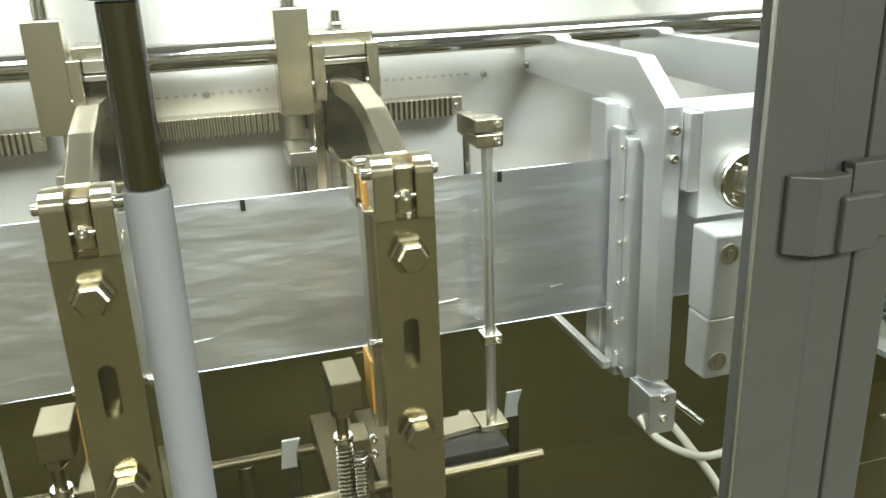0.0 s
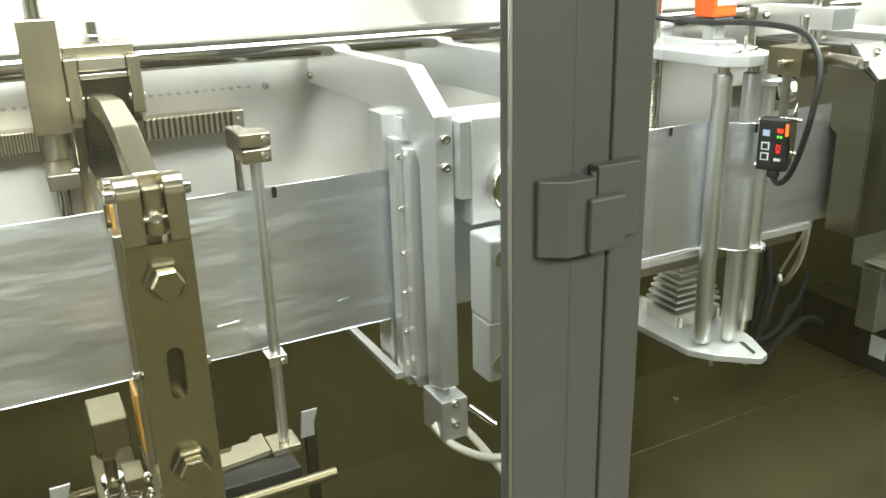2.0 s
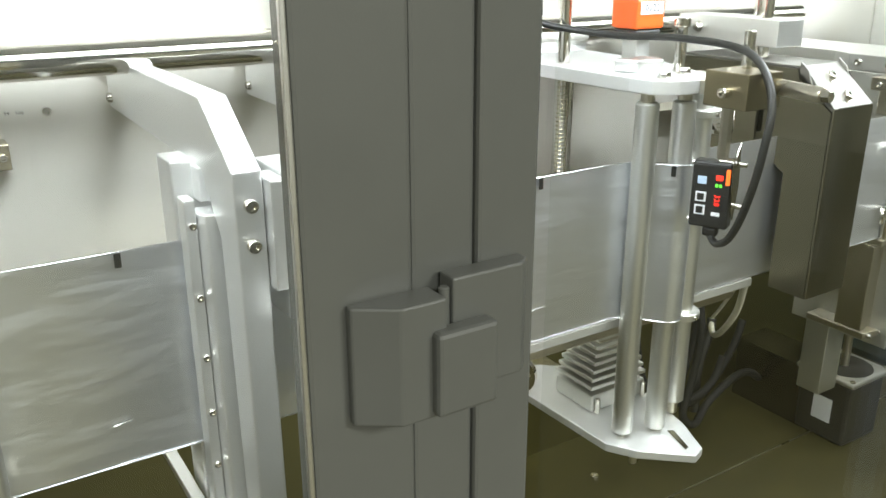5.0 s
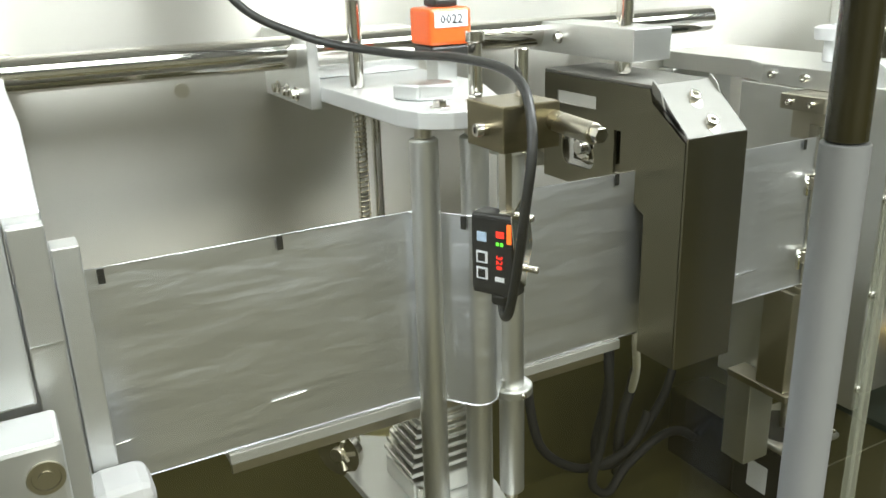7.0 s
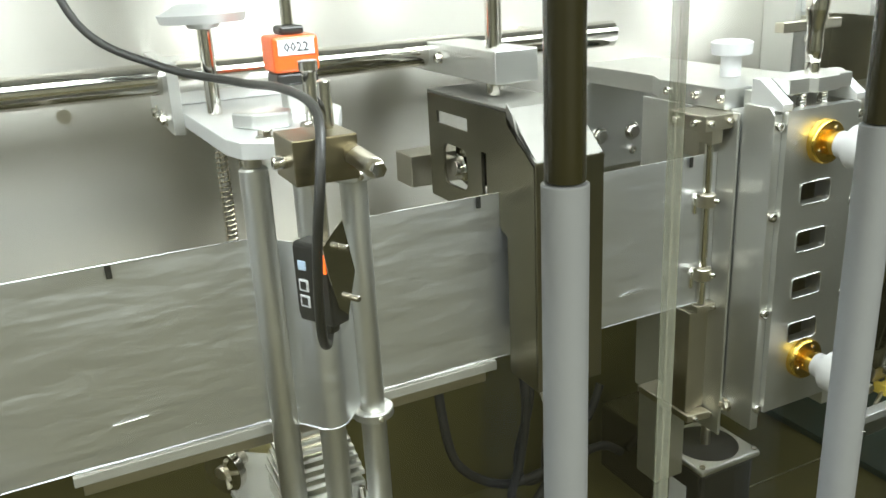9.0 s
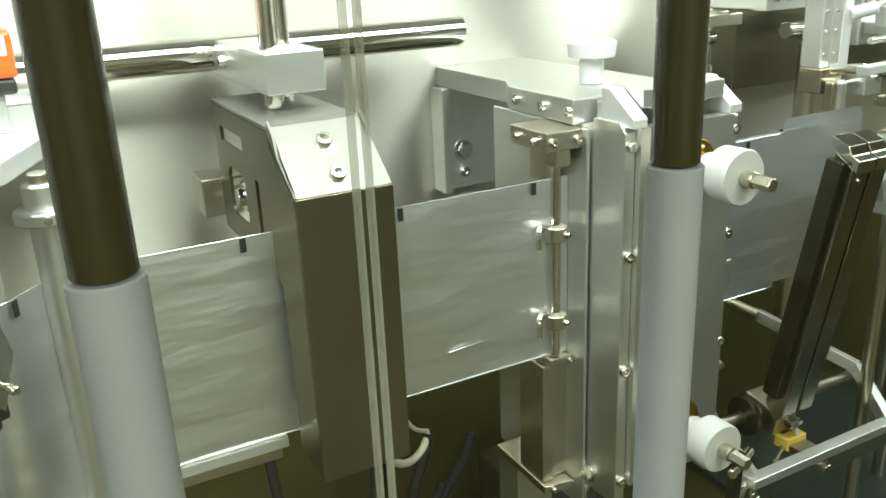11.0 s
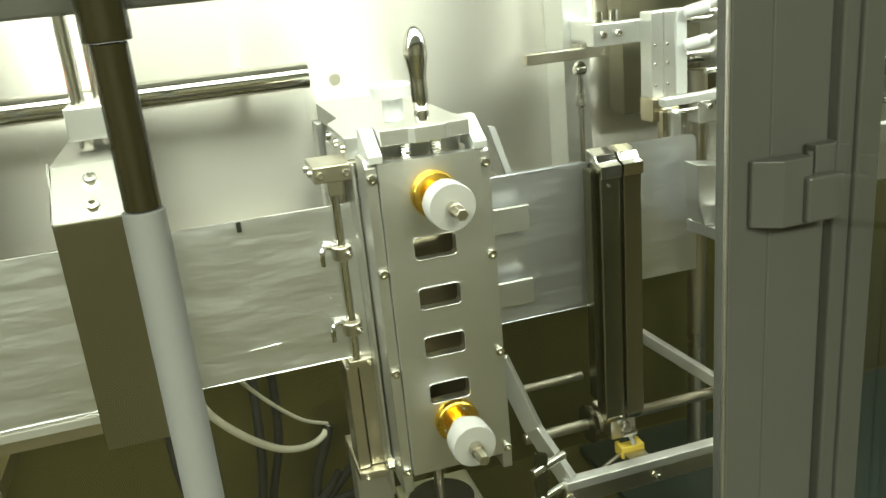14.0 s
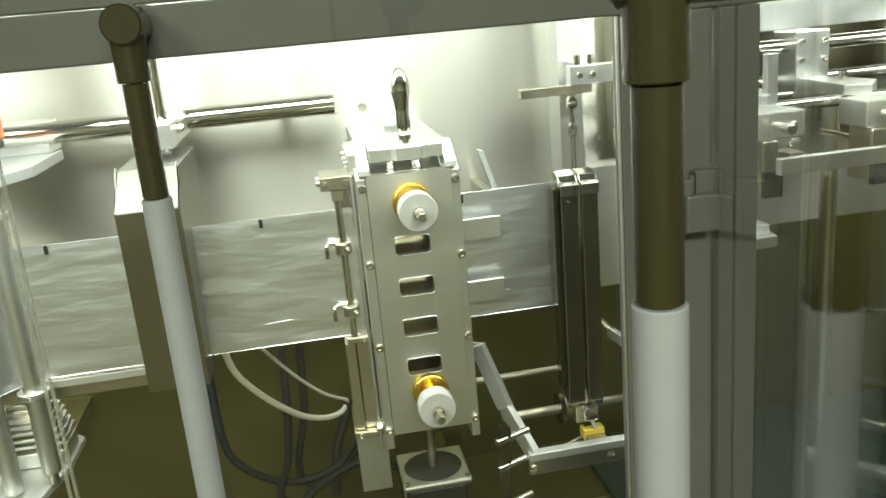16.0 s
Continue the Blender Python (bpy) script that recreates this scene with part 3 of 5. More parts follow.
# ---- sealing stations ----
def sealing_station(dx, label):
    """The fixed carriage on the rail, and the bar that swings before the foil."""
    st = thing("rail_carriage", (0.14 + dx, 0.9, 1.30), label, "carriage", "rail carriages")
    X = lambda *v: [a + dx for a in v]
    part("clamp", box(*X(0.116, 0.180), 0.868, 0.925, 1.293, 1.3255, 0.0012), STEEL_WARM, st)
    part("clamp_face", box(*X(0.1265, 0.1685), 0.850, 0.8675, 1.303, 1.315, 0.001), STEEL, st)
    part("clamp_lip", box(*X(0.1265, 0.1685), 0.850, 0.8675, 1.2955, 1.3005, 0.0006), STEEL, st)
    # Dark block between the cheeks; the shade of the gap is in its colour.
    part("toned_inset", box(*X(0.1265, 0.1685), 0.868, 0.90, 1.20, 1.2925, 0.0006), DARK, st)
    for xa in (0.114, 0.1690):
        part("cheek", prism([(0.90, 1.319), (0.842, 1.316), (0.842, 1.262), (0.87, 1.25), (0.905, 1.13), (0.93, 1.13), (0.93, 1.319)], "x", xa + dx, xa + 0.0115 + dx, 0.001), STEEL_WARM, st)
        part("pin", cyl((xa - 0.002 + dx, 0.852, 1.277), (xa + 0.0135 + dx, 0.852, 1.277), 0.0045, 16), CHROME, st)
    part("guide_block", box(*X(0.080, 0.1135), 0.850, 0.885, 1.247, 1.352, 0.0012), STEEL_WARM, st, "plain upright guide block")
    part("guide_rod", cyl((0.097 + dx, 0.866, 1.3525), (0.097 + dx, 0.866, 1.62), 0.0075, 20), CHROME, st)
    pin = part("pinion", cyl((0.099 + dx, 0.935, 1.208), (0.099 + dx, 0.935, 1.2415), 0.0125, 24), STEEL, st, "small spur pinion on the rack")
    for k in range(16):
        a = k * math.pi / 8
        part("cog", box(-0.001, 0.001, -0.0016, 0.0016, 1.209, 1.2405, 0, turn=None), STEEL, pin).location = (0.099 + dx + 0.0132 * math.cos(a) - (0.14 + dx) + 0.0, 0.935 + 0.0132 * math.sin(a) - 0.9, 0)
    part("lower_block", box(*X(0.084, 0.112), 0.858, 0.925, 1.192, 1.2075, 0.001), STEEL, st)
    part("shaft", cyl((0.097 + dx, 0.90, 1.06), (0.097 + dx, 0.90, 1.192), 0.0065, 18), CHROME, st)
    hex_bolt(st, (0.148 + dx, 0.897, 1.3255), (0, 0, 1), 0.0085, 0.008, True, CHROME, "jam_nut")
    part("stud", cyl((0.148 + dx, 0.897, 1.333), (0.148 + dx, 0.897, 1.345), 0.0056, 14), CHROME, st)
    hex_bolt(st, (0.113 + dx, 0.872, 1.205), (-1, 0, 0), 0.0045, 0.006, True)
    part("rear_jaw", box(*X(0.116, 0.160), 0.735, 0.80, 1.03, 1.225, 0.0015), STEEL_WARM, st, "rear sealing jaw behind the foil")
    part("rear_beam", box(*X(0.122, 0.154), 0.80, 0.93, 1.09, 1.12, 0.001), STEEL, st)
    part("lower_mount", box(*X(0.120, 0.156), 0.60, 0.80, 0.905, 0.93, 0.001), STEEL_DIM, st)

    jaw = thing("sealing_jaw", (0.139 + dx, 0.59, 0.95), "warm polished steel heat-sealing bar with hex bolts", "sealing bar", "sealing bars")
    y0, y1 = 0.583, 0.603
    xa, xb = X(0.1145, 0.1610)
    sx0, sx1 = X(0.1315, 0.1440)
    bm = box(xa, xb, y0, y1, 0.90, 1.0862, 0)
    bm = cell((xa, xb, 1.0862, 1.1302), (sx0, sx1, 1.0870, 1.1294), 0.0060, "y", y0, y1, bm)
    bm = box(xa, xb, y0, y1, 1.1302, 1.2103, 0, bm)
    part("bar", bm, JAW, jaw)
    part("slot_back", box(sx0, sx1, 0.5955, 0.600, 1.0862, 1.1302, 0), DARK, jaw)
    for a, b in ((xa, sx0 - 0.0006), (sx1 + 0.0030, xb)):
        lug = [(0.5828, 1.2104), (0.583, 1.246)] + [(0.597 - 0.0140 * math.cos(radians(k * 20)), 1.246 + 0.0125 * math.sin(radians(k * 20))) for k in range(1, 9)] + [(0.611, 1.246), (0.603, 1.2104)]
        part("lug", prism(lug, "x", a, b, 0.0008), STEEL_WARM, jaw, "rounded fork lug")
    part("pivot_pin", cyl((xa - 0.0065, 0.597, 1.245), (xb + 0.0065, 0.597, 1.245), 0.0050, 18), CHROME, jaw)
    mid = 0.1385 + dx
    part("clevis", box(sx0, sx1 + 0.0024, 0.5865, 0.604, 1.214, 1.252, 0.003), STEEL_WARM, jaw)
    part("eye_washer", cyl((mid - 0.0095, 0.5845, 1.2285), (mid + 0.0095, 0.5845, 1.2285), 0.0014, 10), CHROME, jaw)
    socket_screw(jaw, (mid, 0.5862, 1.2285), r=0.0048, h=0.006)
    for z in (1.184, 1.030):
        hex_bolt(jaw, (mid, 0.583, z), (0, -1, 0), 0.0160, 0.0065, False, JAW, "hex_nut")
        hex_bolt(jaw, (mid, 0.5768, z), (0, -1, 0), 0.0122, 0.011, False, JAW, "hex_bolt")
    for x, s in ((xa, -1), (xb, 1)):
        part("side_stud", cyl((x, 0.606, 1.1025), (x + s * 0.006, 0.606, 1.1025), 0.0044, 14), CHROME, jaw)
    part("backing_plate", box(xa - 0.0045, xa + 0.030, 0.6035, 0.628, 1.025, 1.215, 0.0012), STEEL, jaw)
    part("heater_block", box(*X(0.1185, 0.158), 0.6285, 0.665, 1.04, 1.205, 0.0015), STEEL_WARM, jaw)
    part("insulator", box(*X(0.108, 0.1185), 0.609, 0.640, 1.035, 1.085, 0.001), AMBER, jaw, "amber bakelite insulator")
    # bent link between carriage and bar
    lx0, lx1 = X(0.1290, 0.1475)
    outer = [(0.6045, 1.257), (0.668, 1.281), (0.735, 1.291), (0.845, 1.284), (0.845, 1.268), (0.735, 1.273), (0.680, 1.262), (0.6045, 1.222)]
    part("link", prism(outer, "x", lx0, lx1, 0.0015), STEEL_WARM, jaw, "bent flat steel link")
    part("link_boss", cyl((lx0 - 0.016, 0.648, 1.240), (lx1 + 0.010, 0.648, 1.240), 0.0075, 18), CHROME, jaw)
    part("link_block", box(*X(0.110, 0.128), 0.635, 0.670, 1.208, 1.238, 0.0015), STEEL_WARM, jaw)
    part("insulator", box(*X(0.114, 0.126), 0.622, 0.634, 1.214, 1.232, 0.001), AMBER, jaw)
    # lower spring and blocks
    lower = thing("spring_tensioner", (0.09 + dx, 0.64, 0.93), "small block with hex nuts and a coil spring", "tensioner", "tensioners")
    part("block", box(*X(0.074, 0.1005), 0.61, 0.655, 1.043, 1.069, 0.0012), STEEL_DIM, lower)
    hex_bolt(lower, (0.083 + dx, 0.625, 1.043), (0, 0, -1), 0.009, 0.012, False, STEEL_DIM, "nut")
    part("stem", cyl((0.083 + dx, 0.625, 0.93), (0.083 + dx, 0.625, 1.033), 0.0050, 14), STEEL_DIM, lower)
    part("collar", cyl((0.083 + dx, 0.625, 1.006), (0.083 + dx, 0.625, 1.012), 0.009, 18), CHROME, lower)
    part("spring", coil((0.083 + dx, 0.625, 0.935), (0.083 + dx, 0.625, 1.002), 0.0070, 0.0011, 16), CHROME, lower)
    part("spring", coil((0.097 + dx, 0.625, 0.935), (0.097 + dx, 0.625, 0.99), 0.0060, 0.0011, 14), CHROME, lower)
    part("side_block", box(*X(0.092, 0.108), 0.63, 0.66, 0.945, 1.0, 0.001), STEEL_DIM, lower)
    part("foot", box(*X(0.072, 0.112), 0.60, 0.80, 0.905, 0.9345, 0.001), STEEL_DIM, lower)
    for zz in (0.985, 1.0):
        socket_screw(lower, (0.109 + dx, 0.629, zz), r=0.004)
    return jaw


JAWS = [sealing_station(0.0, "steel clamp carriage on the round rail, with pinion"), sealing_station(-0.2245, "steel clamp carriage on the round rail, with pinion")]

# ---- cross shafts under the foil ----
for y, z, x1 in ((0.645, 0.938, 0.276), (0.79, 0.90, 0.262)):
    s = thing("cross_shaft", (XL, y, z), "round steel shaft low across the tray", "shaft", "cross shafts")
    part("bar", cyl((XL, y, z), (x1, y, z), 0.0055, 20), STEEL_DIM, s)
    for bx in (-0.6, -0.2, 0.0):
        part("pillar", cyl((bx, y, TRAY_Z), (bx, y, z - 0.004), 0.009, 14), STEEL_DIM, s)
tab = thing("bent_tab", (0.287, 0.74, 0.93), "small bent white metal tab", "tab")
part("plate", prism([(0.272, 0.925), (0.287, 0.925), (0.287, 0.94), (0.292, 0.955), (0.275, 0.955)], "y", 0.738, 0.741, 0.0004), ALU_WHITE, tab)
part("leg", box(0.279, 0.290, 0.742, 0.752, TRAY_Z, 0.93, 0.001), DARK, tab)
tab2 = copy_thing(tab, pose(0.047, 0.70, 0.946))

# ---- guide rod stand ----
gs = thing("guide_rod_stand", (0.247, 0.694, 0.945), "thin upright steel guide rod before the foil, clamped at top", "guide rod")
part("rod", cyl((0.2425, 0.696, 0.9555), (0.2425, 0.696, 1.234), 0.0052, 20), ALU, gs)
part("top_clamp", box(0.228, 0.255, 0.686, 0.714, 1.2475, 1.2595, 0.001), STEEL_WARM, gs)
part("top_clamp", box(0.230, 0.255, 0.687, 0.714, 1.2335, 1.2455, 0.001), STEEL_WARM, gs)
socket_screw(gs, (0.249, 0.686, 1.2535), r=0.0034), socket_screw(gs, (0.249, 0.687, 1.2395), r=0.0034)
part("rear_rod", cyl((0.240, 0.748, 1.06), (0.240, 0.748, 1.25), 0.0035, 14), CHROME, gs)
part("bridge", box(0.232, 0.246, 0.7145, 0.752, 1.236, 1.256, 0.001), STEEL_WARM, gs)
part("stop_collar", box(0.2335, 0.2515, 0.686, 0.706, 1.0405, 1.0505, 0.0008), CHROME, gs)
socket_screw(gs, (0.246, 0.686, 1.0455), r=0.0028)
part("foot", box(0.2275, 0.2555, 0.682, 0.712, 0.9485, 0.9555, 0.0006), STEEL_WARM, gs)
part("arm", prism([(0.16, 0.704), (0.192, 0.704), (0.196, 0.714), (0.213, 0.714), (0.216, 0.722), (0.2273, 0.722), (0.2273, 0.688), (0.16, 0.680)], "z", 0.9490, 0.9545, 0.0004), STEEL_WARM, gs)
socket_screw(gs, (0.205, 0.668, 0.938), r=0.0045)
# Support block in black: the shade under the arm is put into its colour.
part("leg", box(0.160, 0.246, 0.655, 0.70, 0.9305, 0.9483, 0.001), BLACK, gs)

# ---- arch bracket and cross sealer ----
def arch_bracket(dx):
    ar = thing("arch_bracket", (0.402 + dx, 0.985, 0.93), "thick satin aluminium arch bracket bolted to the wall", "bracket", "arch brackets")
    outline = [(WALL_Y, 1.300), (0.707, 1.301), (0.652, 1.262), (0.650, 0.99), (0.681, 0.98), (0.685, 1.212), (0.717, 1.252), (WALL_Y, 1.254)]
    part("arch", prism(outline, "x", 0.394 + dx, 0.413 + dx, 0.0012), ALU_BRIGHT, ar)
    part("lower_block", box(0.389 + dx, 0.418 + dx, 0.642, 0.685, 0.935, 0.9795, 0.001), ALU_BRIGHT, ar)
    for z in (1.241, 1.215, 0.976, 0.953):
        socket_screw(ar, (0.4035 + dx, 0.650 if z > 1.1 else 0.642, z), r=0.0045)
    for z in (1.289, 1.264):
        socket_screw(ar, (0.3935 + dx, 0.972, z), (-1, 0, 0), 0.0045)
    return ar


ar = arch_bracket(0.0)
part("front_block", box(0.4135, 0.425, 0.6405, 0.67, 1.185, 1.257, 0.001), ALU_BRIGHT, ar)
ar = arch_bracket(0.1305)
part("front_block", box(0.525, 0.5435, 0.6405, 0.6497, 1.191, 1.258, 0.001), ALU_BRIGHT, ar)

jp = thing("cross_jaw", (0.395, 0.705, 0.97), "upright satin aluminium jaw plate across the foil", "jaw plate")
part("plate", prism([(0.384, 0.716), (0.384, 0.702), (0.388, 0.694), (0.408, 0.694), (0.4105, 0.702), (0.4105, 0.716)], "z", 0.985, 1.226, 0.0012), ALU_BRIGHT, jp)
part("flange", box(0.376, 0.3836, 0.700, 0.716, 0.985, 1.236, 0.001), ALU_BRIGHT, jp)
part("rear_plate", box(0.378, 0.41, 0.733, 0.765, 0.985, 1.255, 0.0015), ALU_BRIGHT, jp)
part("nose", prism([(0.384, 0.985), (0.4105, 0.985), (0.404, 0.972), (0.390, 0.972)], "y", 0.696, 0.714, 0.0006), ALU_BRIGHT, jp)
for z in (1.218, 1.167, 1.122, 1.079, 1.036, 1.002):
    socket_screw(jp, (0.3805, 0.700, z), r=0.0026, h=0.002)
part("crossbar", box(0.366, 0.3755, 0.70, WALL_Y, 0.985, 0.993, 0.001), ALU_BRIGHT, jp)
part("top_bar", box(0.392, 0.404, 0.717, 0.733, 1.228, 1.252, 0.001), ALU_WHITE, jp)
part("tie", box(0.388, 0.4065, 0.7165, 0.7325, 0.965, 0.984, 0.001), ALU_BRIGHT, jp)

cy = thing("drive_housing", (0.47, 0.64, 0.99), "pale blasted aluminium drive housing with bolted end cap", "housing")
part("plate", box(0.4255, 0.5235, 0.640, 0.70, 1.158, 1.259, 0.0015), ALU_WHITE, cy)
part("body", box(0.4185, 0.5315, 0.597, 0.6355, 1.075, 1.157, 0.003), ALU_WHITE, cy)
part("step", box(0.4195, 0.5305, 0.602, 0.6355, 1.012, 1.0745, 0.003), ALU_WHITE, cy)
for x in (0.521, 0.433):
    for z in (1.138, 1.03):
        yb = 0.597 if z > 1.1 else 0.602
        part("bearing_ring", lathe((x, yb, z), (x, yb - 0.0015, z), ((0, 0.0095), (1, 0.0093), (1, 0.0072), (0.3, 0.0068), (0.3, 0.0040), (1.2, 0.0038))), STEEL, cy)
fl = part("flange", lathe((0.468, 0.6398, 1.194), (0.468, 0.626, 1.194), ((0, 0.028), (0.8, 0.028), (1, 0.026)), 40), CHROME, cy, "polished steel round flange with screws")
part("hub", cyl((0.468, 0.626, 1.194), (0.468, 0.618, 1.194), 0.012), STEEL, fl)
for a in (45, 135, 225, 315):
    part("flange_screw", cyl((0.468 + 0.0195 * math.cos(radians(a)), 0.626, 1.194 + 0.0195 * math.sin(radians(a))), (0.468 + 0.0195 * math.cos(radians(a)), 0.6225, 1.194 + 0.0195 * math.sin(radians(a))), 0.0036, 14), SCREW, fl)
part("edge_plate", box(0.5455, 0.561, 0.680, 0.70, 0.985, 1.232, 0.001), ALU_BRIGHT, cy)
el = thing("white_elbow_fitting", (0.56, 0.64, 1.05), "white plastic elbow air fitting under the jaw", "fitting")
part("body", box(0.541, 0.577, 0.640, 0.68, 1.055, 1.088, 0.008), WHITE, el)
part("neck", cyl((0.562, 0.655, 0.99), (0.562, 0.655, 1.055), 0.0145, 20, 0.003), WHITE, el)
part("tail", cyl((0.562, 0.655, TRAY_Z), (0.562, 0.655, 0.99), 0.006, 14), HOSE, el)
hz = thing("air_hoses", (0.42, 0.66, 0.93), "cream pneumatic hoses hanging from the bracket", "hose")
part("hose", hose([(0.388, 0.66, 0.948), (0.40, 0.64, 0.93), (0.435, 0.62, 0.915), (0.48, 0.62, 0.918), (0.54, 0.64, 0.93)], 0.0042), HOSE, hz)
part("hose", hose([(0.412, 0.655, 0.948), (0.43, 0.63, 0.92), (0.45, 0.60, 0.88), (0.47, 0.58, 0.80), (0.475, 0.57, TRAY_Z)], 0.0042), HOSE, hz)
part("coupling", cyl((0.428, 0.66, 0.957), (0.452, 0.645, 0.935), 0.0040, 14), CHROME, hz)

# ---- dancer roller stand ----
ds = thing("roller_stand", (0.82, 0.75, 0.91), "aluminium stand with three upright rollers weaving the foil", "roller stand")
part("top_plate", prism([(0.780, 0.935), (0.786, 0.72), (0.792, 0.697), (0.812, 0.682), (0.848, 0.676), (0.862, 0.690), (0.905, 0.80), (0.905, 0.935)], "z", 1.268, 1.281, 0.001), ALU_WHITE, ds)
part("wall_flange", box(0.772, 0.782, 0.86, WALL_Y, 1.262, 1.325, 0.001), ALU, ds)
part("wall_block", box(0.782, 0.80, 0.935, WALL_Y, 1.265, 1.30, 0.001), ALU, ds)
for y in (0.945, 0.918, 0.893):
    hex_bolt(ds, (0.772, y, 1.272), (-1, 0, 0), 0.0048, 0.006, True)
part("rear_box", box(0.7825, 0.90, 0.905, 0.955, 1.2815, 1.322, 0.0015), ALU, ds)
foot = part("foot_plate", prism([(0.768, 0.875), (0.775, 0.705), (0.792, 0.678), (0.836, 0.640), (0.852, 0.646), (0.872, 0.690), (0.886, 0.75), (0.886, 0.83), (0.80, 0.90)], "z", 0.905, 0.914, 0.001), ALU_WHITE, ds)
part("slot", prism([(0.835, 0.653), (0.841, 0.655), (0.852, 0.685), (0.846, 0.688)], "z", 0.9142, 0.9146, 0), DARK, foot)
part("wall_arm", box(0.805, 0.86, 0.80, WALL_Y, 0.882, 0.9048, 0.001), STEEL, ds)
for px, py in ((0.798, 0.688), (0.838, 0.668)):
    part("foot_screw", cyl((px, py, 0.893), (px, py, 0.9045), 0.0040, 12), STEEL, ds)
for i, (px, py) in enumerate((POST_A, POST_B, POST_C)):
    z1 = 1.259 if i < 2 else 1.262
    r = part("roller", cyl((px, py, 0.918 if i < 2 else 0.93), (px, py, z1), POST_R, 32, 0.0015), ALU, ds, "satin upright roller tube")
    part("spindle", cyl((px, py, z1 + 0.0002), (px, py, 1.2678), 0.0065, 18), STEEL, r)
    part("spindle", cyl((px, py, 0.9145), (px, py, 0.9178 if i < 2 else 0.9298), 0.0055, 18), STEEL, r)
for z in (1.0325, 1.2425):
    c = part("collar", cyl((POST_C[0], POST_C[1], z - 0.004), (POST_C[0], POST_C[1], z + 0.004), 0.0180, 28, 0.001), ALU, ds)
    socket_screw(c, (POST_C[0], POST_C[1] - 0.018, z), r=0.0024, h=0.002)
for px, py, r0 in ((0.803, 0.830, 0.0050), (0.823, 0.842, 0.0042)):
    part("lift_rod", cyl((px, py, 1.05), (px, py, 1.2675), r0, 18), CHROME, ds)
part("thread", coil((0.803, 0.830, 1.06), (0.803, 0.830, 1.262), 0.0050, 0.0009, 46), STEEL_WARM, ds, "fine screw thread")
sp = part("spindle_top", cyl((0.803, 0.830, 1.2815), (0.803, 0.830, 1.352), 0.0062, 18), CHROME, ds)
part("handwheel", lathe((0.803, 0.830, 1.3525), (0.803, 0.830, 1.372), ((0, 0.012), (0.2, 0.014), (0.25, 0.034), (0.6, 0.036), (0.62, 0.033), (1, 0.02)), 32), ALU_WHITE, sp, "pale turned handwheel")
hex_bolt(ds, (0.812, 0.702, 1.281), (0, 0, 1), 0.0055, 0.006, True), hex_bolt(ds, (0.846, 0.71, 1.281), (0, 0, 1), 0.0055, 0.006, True)
part("clamp_lever", prism([(0.80, 0.755), (0.812, 0.735), (0.838, 0.728), (0.845, 0.742), (0.838, 0.758)], "z", 1.2812, 1.2935, 0.002), ALU, ds)
part("stop_rod", cyl((0.856, 0.726, 1.2812), (0.856, 0.726, 1.322), 0.0055, 16), CHROME, ds)
part("stop_head", cyl((0.856, 0.726, 1.3222), (0.856, 0.726, 1.330), 0.0075, 16), CHROME, ds)

ct = thing("position_counter", (0.862, 0.79, 1.30), "orange plastic position counter with digit window", "counter")
part("case", box(0.843, 0.881, 0.772, 0.808, 1.316, 1.345, 0.003), ORANGE, ct)
part("base", box(0.845, 0.879, 0.774, 0.806, 1.306, 1.3155, 0.002), BLACK, ct)
part("cap", box(0.852, 0.872, 0.778, 0.80, 1.3455, 1.352, 0.002), BLACK, ct)
part("shaft", cyl((0.862, 0.79, 1.3522), (0.862, 0.79, 1.40), 0.005, 16), CHROME, ct)
win = part("window", box(0.847, 0.877, 0.7712, 0.7719, 1.330, 1.342, 0.0002), LABEL, ct)
words("0022", Matrix.Translation((0.862, 0.7708, 1.336)) @ pose(0, 0, 0, 90, 0, 0), 0.0105, INK, win, "digits")
part("stem", box(0.853, 0.871, 0.78, 0.80, 1.2815, 1.3055, 0.001), ALU, ct)

# ---- mark sensor ----
se = thing("mark_sensor", (0.834, 0.655, 1.17), "black print-mark sensor with lit red display and buttons", "sensor")
SE = Matrix.Translation((0.829, 0.649, 1.185)) @ Matrix.Rotation(radians(-63), 4, "Z")


def se_part(name, b, material, parent=se, bev=0.0006, label=""):
    bm = box(b[0] * 1.36, b[1] * 1.36, *b[2:], bev)
    bm.transform(SE)
    return part(name, bm, material, parent, label)


body = se_part("body", (-0.0125, 0.0125, -0.012, 0.005, -0.030, 0.030, ), BLACK, bev=0.002)
se_part("face", (-0.0118, 0.0118, -0.0128, -0.0122, -0.025, 0.027), BLACK, body)
se_part("key", (-0.0085, -0.0028, -0.0138, -0.0129, 0.010, 0.017), LABEL_BLUE, body)
for za in (-0.006, -0.018):
    se_part("key", (-0.009, -0.0022, -0.0138, -0.0129, za, za + 0.009), LABEL, body, 0.0006)
    se_part("key_centre", (-0.0078, -0.0034, -0.0142, -0.0139, za + 0.0014, za + 0.0076), BLACK, body, 0.0003)
se_part("indicator", (0.003, 0.0075, -0.0138, -0.0129, 0.0145, 0.019), LED_RED, body, 0.001)
se_part("indicator", (0.003, 0.0045, -0.0138, -0.0129, 0.0085, 0.0110), LED_GREEN, body, 0.0003)
se_part("indicator", (0.0055, 0.0070, -0.0138, -0.0129, 0.0085, 0.0110), LED_GREEN, body, 0.0003)
se_part("panel_bar", (0.002, 0.0075, -0.0134, -0.0129, -0.018, -0.0145), LABEL, body, 0.0002)
